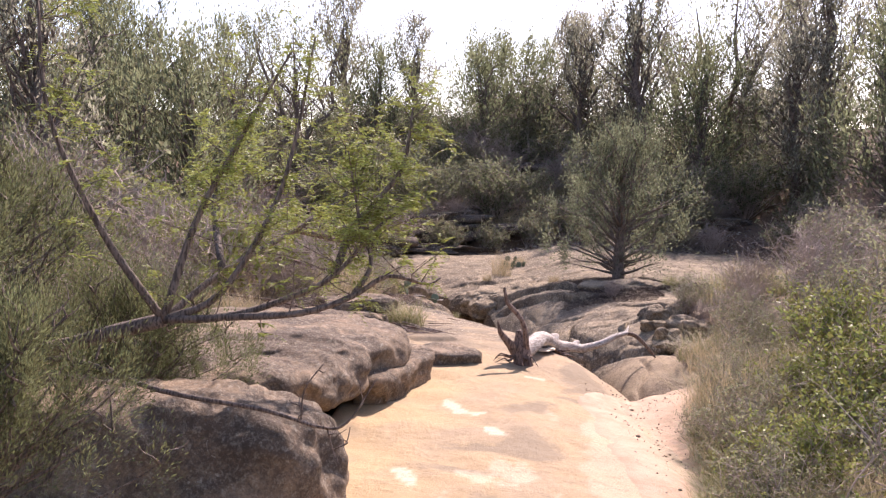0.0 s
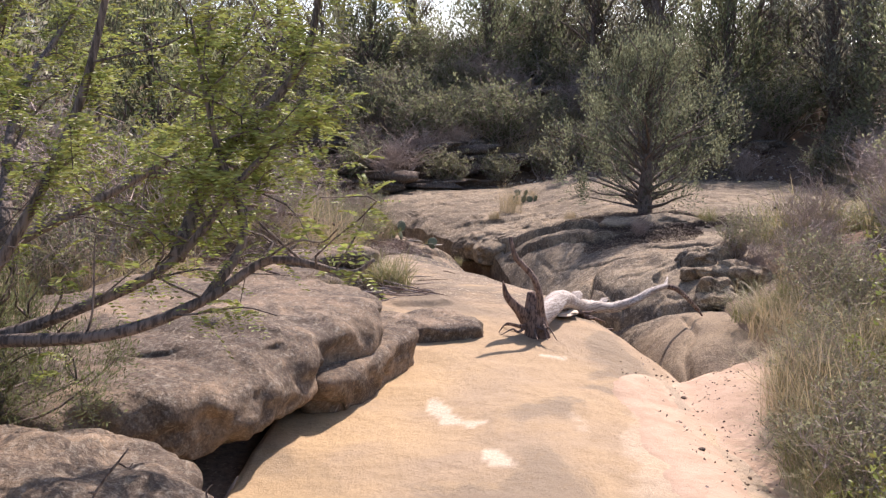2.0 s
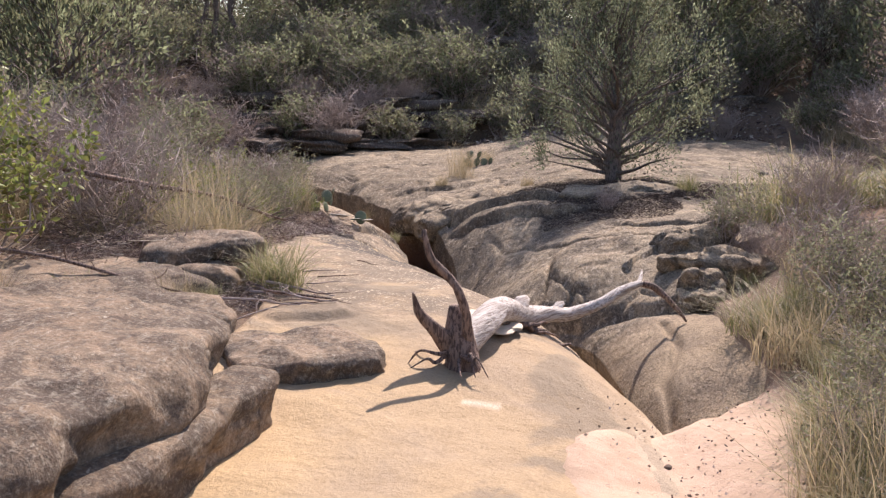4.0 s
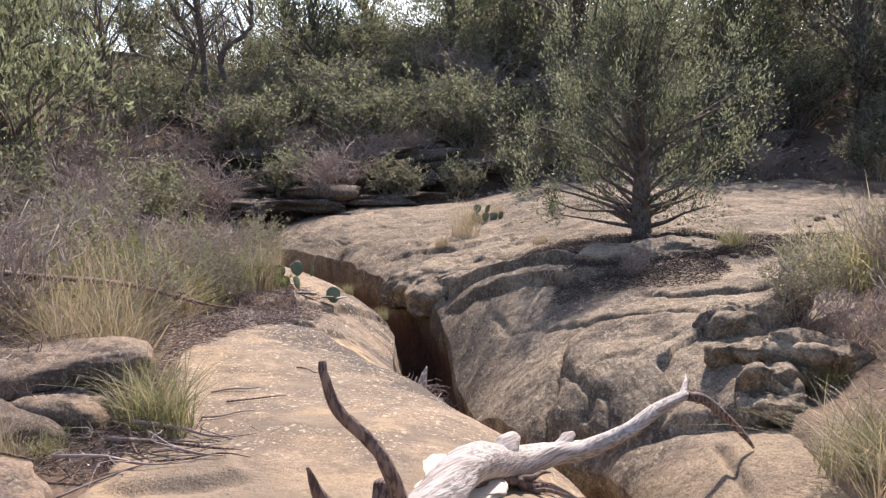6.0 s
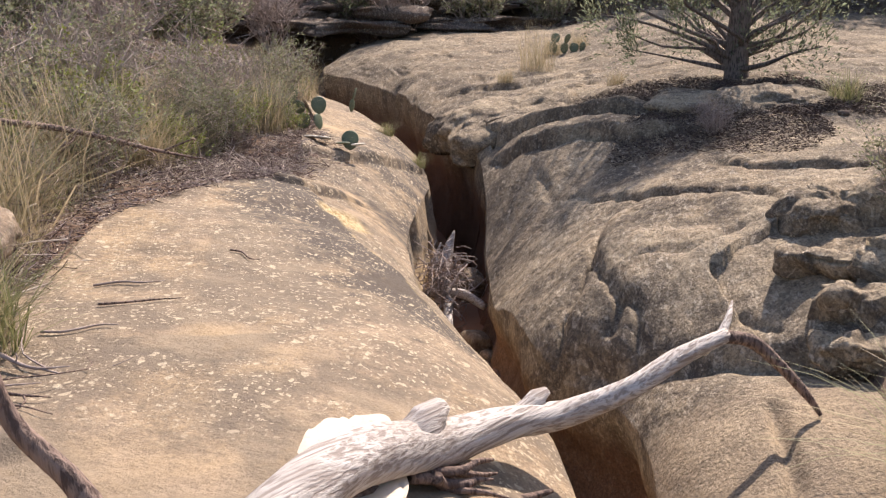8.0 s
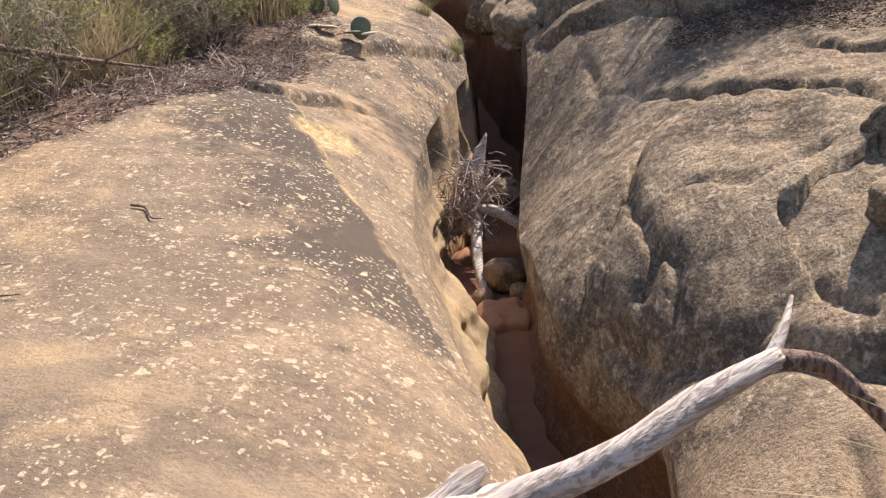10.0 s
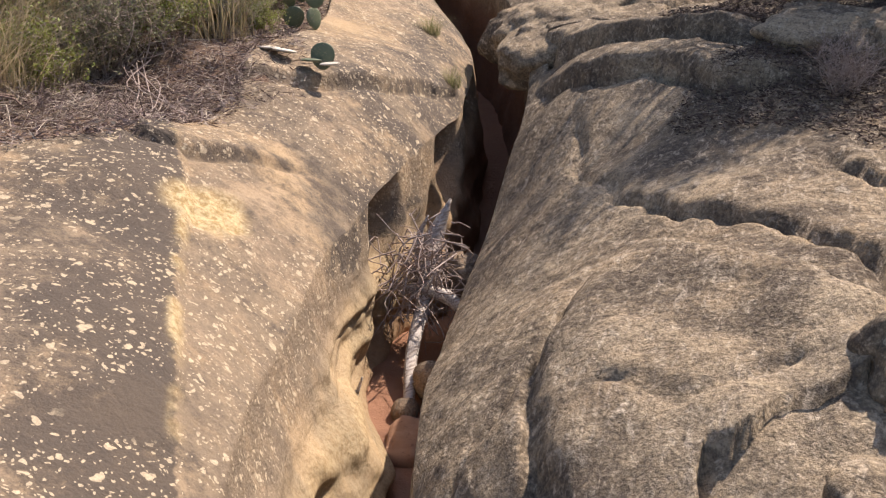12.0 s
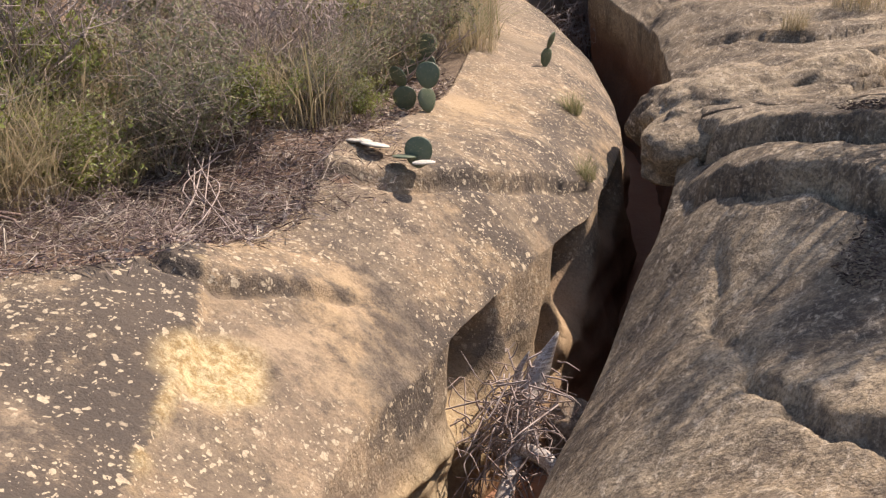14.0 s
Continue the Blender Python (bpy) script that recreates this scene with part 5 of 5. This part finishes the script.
for i in range(7):        # bleached stalks flopped over the litter
    a = -0.62 + 0.05 * i
    stick("dead_stalk", [lies(-1.0 + 0.1 * math.sin(3 * i), 17.5 + 0.1 * math.cos(5 * i), 0.1), lies(-0.8 + 0.08 * math.sin(7 * i), 17.25 + 0.08 * math.cos(3 * i), 0.1), lies(a + 0.06 * math.cos(4 * i), 17.0 + 0.1 * math.sin(5 * i), 0.06), lies(a + 0.2 * math.sin(2 * i), 16.8 + 0.2 * math.cos(3 * i), 0.015)], (0.004, 0.004, 0.003, 0.0015), TWIG, "bleached dry stalk fallen over the litter", 5, "stalk", 0, 120 + i)


def brush_pile(x, y, spread, height, count, seed, label):
    rg_ = random.Random(seed)
    verts, faces = [], []
    z0 = stands_at(x, y)
    for i in range(count):
        a, r = rg_.uniform(0, 2 * math.pi), spread * math.sqrt(rg_.random())
        c = Vector((math.cos(a) * r, math.sin(a) * r, 0.0))
        c.z = stands_at(x + c.x, y + c.y) - z0 + rg_.random() ** 1.5 * height * (1 - 0.6 * r / spread)
        d = Vector((rg_.gauss(0, 1), rg_.gauss(0, 1), rg_.gauss(0.05, 0.3))).normalized() * rg_.uniform(0.1, 0.5 if height > 0.3 else 0.3)
        tube(verts, faces, smooth_line(wander(rg_, c - d * 0.5, c + d * 0.5, 0.5, 3), 2), (rg_.uniform(0.001, 0.005 if height > 0.3 else 0.003), 0.0008), 3, 0, 0, False)
    ob = link("brush_pile", verts, faces, LITTER)
    ob.location = (x, y, z0)
    return tagged(ob, label, "brush", "brush piles", "stuff")


brush_pile(-1.35, 13.5, 0.85, 0.4, 900, 1, "low pile of tangled dead twigs beside the slab")
brush_pile(-1.9, 14.6, 0.9, 0.55, 900, 2, "pile of dead purple-brown brush")
brush_pile(-0.75, 12.55, 0.45, 0.12, 260, 3, "scattered dead twigs at the slab edge")
brush_pile(-1.15, 16.5, 0.8, 0.16, 700, 4, "thin layer of dead twigs over the soil")
brush_pile(-1.6, 17.8, 0.8, 0.2, 500, 5, "dead twigs under the dry grass")
brush_pile(-0.85, 16.85, 0.55, 0.15, 650, 6, "tangled grey and brown twigs at the edge of the slab")
brush_pile(-0.6, 17.5, 0.4, 0.1, 320, 7, "dead twigs and bark scraps near the cactus")

# debris jam in the slot
jam = thing("driftwood_jam", 0.78, 17.4, -1.25, "tangle of bleached sticks and roots jammed in the slot", "driftwood")
rg = random.Random(8)
JO = -Vector((0.78, 17.4, -1.25))
for name, pts, rad in (("pole", [(1.04, 16.4, -1.66), (0.97, 16.7, -1.6), (0.88, 17.0, -1.52), (0.82, 17.4, -1.36), (0.77, 17.7, -1.14), (0.80, 17.88, -1.0)], (0.022, 0.03, 0.034, 0.036, 0.042, 0.01)),
                       ("stick", [(0.6, 17.45, -1.36), (0.78, 17.4, -1.34), (0.95, 17.38, -1.34), (1.14, 17.3, -1.42)], (0.02, 0.034, 0.038, 0.03)),
                       ("splinter", [(0.76, 17.65, -1.23), (0.79, 17.75, -1.08), (0.84, 17.84, -0.93)], (0.055, 0.045, 0.006)),
                       ("splinter", [(0.72, 17.6, -1.3), (0.70, 17.66, -1.12), (0.74, 17.72, -1.0)], (0.03, 0.022, 0.004)),
                       ("root", [(0.72, 16.3, -1.62), (0.78, 16.4, -1.5), (0.82, 16.45, -1.36)], (0.02, 0.016, 0.005)),
                       ("root", [(0.86, 16.4, -1.64), (0.80, 16.35, -1.5), (0.78, 16.3, -1.4)], (0.016, 0.014, 0.005))):
    verts, faces = [], []
    tube(verts, faces, smooth_line([Vector(p) + JO for p in pts], 6), rad, 9, 0.3, rad[0] * 90)
    link(name, verts, faces, DRIFT, jam)
verts, faces = [], []
for i in range(230):
    c = Vector((0.77 + rg.gauss(0, 0.075), 17.5 + rg.gauss(0, 0.12), -1.22 + rg.gauss(0, 0.1)))
    e = c + Vector((rg.gauss(0, 0.11), rg.gauss(-0.05, 0.12), rg.gauss(-0.1, 0.13)))
    tube(verts, faces, smooth_line(wander(rg, c + JO, e + JO, 0.6, 3), 3), (0.005, 0.002), 4, 0, 0, False)
tagged(link("root_tangle", verts, faces, TWIG, jam, "matted thin roots and twigs"), kind="stuff")
boulder("stone", 0.98, 17.7, -1.34, 0.12, 0.17, 0.13, 20, TAN_ROCK, "pale cracked stone wedged in the slot", 71, 2.6, 0.1, 0.02, 16)
boulder("stone", 1.08, 16.82, -1.55, 0.12, 0.13, 0.11, 50, TAN_ROCK, "round pale stone on the slot floor", 75, 2.4, 0.06, 0.01, 14)
boulder("stone", 1.22, 16.62, -1.58, 0.07, 0.08, 0.06, 10, TAN_ROCK, "small rounded stone beside a larger one", 83, 2.4, 0.06, 0.01, 10)
boulder("stone", 1.14, 16.36, -1.66, 0.17, 0.2, 0.1, 12, RED_ROCK, "flat reddish sandstone block on the slot floor", 85, 5.0, 0.06, 0.01, 16)
boulder("stone", 0.98, 16.6, -1.62, 0.07, 0.08, 0.06, 10, TAN_ROCK, "small stone on the slot floor", 77, 2.4, 0.06, 0.01, 10)
boulder("stone", 1.04, 12.14, stands_at(1.04, 12.14) - 0.001, 0.17, 0.3, 0.014, 14, PALE_SUNLIT_ROCK, "thin pale stone flake under the branch, coloured brighter for full sun", 81, 3.6, 0.3, 0.012, 24)


# ---- prickly pears ----
def prickly_pear(x, y, pads, label, dead=(), turn=0.0):
    """pads: (dx, dy, dz, size, tilt, turn) of each pad's foot."""
    root = thing("prickly_pear", x, y, stands_at(x, y), label, "cactus", "prickly pears by the slot", rz=turn)
    for i, (dx, dy, dz, size, tilt, spin) in enumerate(pads):
        bm = bmesh.new()
        bmesh.ops.create_icosphere(bm, subdivisions=3, radius=1)
        for v in bm.verts:
            c = v.co
            v.co = Vector((c.x * size * 0.44 * (1 + 0.15 * c.z), c.y * size * 0.075, (c.z + 0.95) * size * 0.5))
        me = bpy.data.meshes.new("pad")
        bm.to_mesh(me)
        bm.free()
        me.polygons.foreach_set("use_smooth", [True] * len(me.polygons))
        me.materials.append(PAD_DEAD_GLARE if i in dead else PAD)
        ob = new("pad", me)
        ob.parent = root
        ob.matrix_basis = pose(dx, dy, dz, tilt, 0, spin)
        rs = np.random.RandomState(i + int(size * 1000))
        co = np.array([tuple(v.co) for v in me.vertices])
        pick = co[rs.choice(len(co), 60)]
        way = pick * np.array([0.6, 6.0, 0.3]) + rs.normal(size=(60, 3)) * 0.05
        ln = np.full(60, 0.022)
        tagged(cloud("spines", leaves(rs, pick, way, ln, ln * 0.06), 4, LEAF, TWIG, ob, "pale thin spines"), kind="stuff")
    return root


# pads 2 to 4 take the whitish material for the glare on their tops
prickly_pear(-0.16, 18.2, [(0, 0, 0.05, 0.15, 78, 10), (0.07, -0.03, 0.0, 0.17, -8, 20), (0.12, -0.06, 0.05, 0.14, 80, 30), (-0.14, 0.0, 0.09, 0.17, 74, -15), (-0.28, 0.02, 0.1, 0.16, 76, 5)],
             "low green prickly pear on the rock, bleached pads whitened for sun glare", (2, 3, 4))
fan = [(0, 0, 0, 0.16, 5, 15), (0.03, 0, 0.14, 0.15, 18, 30), (0.16, 0.03, 0, 0.15, -12, -20), (0.27, 0.0, 0, 0.16, 8, 35), (-0.14, 0.06, 0, 0.17, -10, 10), (-0.12, 0.05, 0.15, 0.15, -20, -30), (-0.3, 0.1, 0, 0.16, 12, 50),
       (-0.3, 0.1, 0.15, 0.17, 10, 5), (0.1, 0.2, 0, 0.15, 15, 70), (0.36, 0.12, 0, 0.16, -15, 10), (0.38, 0.12, 0.14, 0.17, -5, 25), (-0.05, -0.16, 0, 0.13, 20, -10)]
prickly_pear(-1.5, 20.0, fan, "clump of green prickly pear pads among dry grass", (5,))
prickly_pear(-1.25, 19.3, fan[:8], "clump of green prickly pear pads in the grass", (), 130)
prickly_pear(-0.75, 21.4, fan[:2], "small prickly pear on the rock edge", (), 60)
prickly_pear(-0.92, 19.2, fan[2:9], "green prickly pear pads beside dry grass", (), 200)
prickly_pear(1.7, 24.7, fan[:6], "small prickly pear on the far slab", (), 20)

# ---- litter: what nobody could count ----
def litter(name, count, seed, area, length, thick, label, material):
    """area: function giving a place for two random numbers."""
    rs = np.random.RandomState(seed)
    at = []
    for u, v in rs.random_sample((count, 2)):
        x, y = area(u, v)
        at.append((x, y, stands_at(x, y) + 0.008 + 0.05 * rs.random_sample() ** 2))
    at = np.array(at)
    way = rs.normal(size=(count, 3)) * np.array([1, 1, 0.28])
    ln = length * rs.uniform(0.3, 1.5, count)
    ob = cloud(name, leaves(rs, at, way, ln, np.maximum(thick, ln * 0.05) * rs.uniform(0.6, 1.5, count)), 4, LEAF, material)
    return tagged(ob, label, "litter", kind="stuff")


def left_band(u, v):
    y = 12.2 + 8.0 * u
    return EDGE_L(y) + 0.12 * step(14.2, 15.2, y) * step(18.5, 17, y) - 2.0 * v ** 1.3, y


litter("twig_litter", 18000, 1, left_band, 0.085, 0.0035, "grey and reddish dead twigs strewn beside the slab", LITTER)
litter("leaf_litter", 9000, 2, left_band, 0.025, 0.012, "brown dry leaf litter beside the slab", LITTER)
litter("twig_litter", 1500, 7, lambda u, v: (-0.42 + 0.75 * (u - 0.5) * math.sin(math.pi * v), 17.0 + 1.5 * v), 0.07, 0.0035, "dead twigs and bits of bark round the low cactus", LITTER)
def under_tree(u, v):
    a, r = 2 * math.pi * u, v ** 0.7 * (1.0 + 0.35 * math.sin(3 * 6.283 * u + 1) + 0.2 * math.sin(7 * 6.283 * u))
    return 3.4 + 1.45 * r * math.cos(a), 18.7 + 1.5 * r * math.sin(a)


# real needles, but spread and darkened to stand in for the tree's shadow
litter("leaf_litter", 60000, 3, under_tree, 0.032, 0.007, "needle litter under the juniper, dark and wide to carry the tree's shade", DUFF_SHADE)
litter("leaf_litter", 1500, 4, lambda u, v: (1.45 + 1.5 * u ** 0.6, 5.2 + 6 * v), 0.02, 0.012, "sparse dry leaves on the sand", LITTER)
litter("twig_litter", 5000, 5, lambda u, v: (float(np.interp(5 + 8.5 * v, (5, 8.3, 10.3, 13.5), (1.75, 2.2, 2.8, 3.4))) + 2.2 * u, 5.0 + 8.5 * v), 0.12, 0.004, "dry stems on the right bank", LITTER)
litter("leaf_litter", 14000, 6, lambda u, v: (-6 + 15 * u, 28.5 + 9 * v), 0.12, 0.05, "brown leaf litter on the bank", LITTER)

# small stones scattered on the far slab and at the edge of the sand
for i in range(26):
    if i < 16:
        x, y = rng.uniform(3.6, 7.0), rng.uniform(17.8, 23.5)
    else:
        x, y = rng.uniform(1.4, 2.1), rng.uniform(5.6, 10.4)
    r = rng.uniform(0.02, 0.06) if i < 16 else rng.uniform(0.008, 0.016)
    boulder("stone", x, y, stands_at(x, y) + r * 0.4, r * 1.3, r, r * 0.7, rng.uniform(0, 180), SHADED_SHALE if i % 3 else TAN_ROCK, "small loose brown stone on the ground", i, 3.0, 0.1, 0.004, 5)
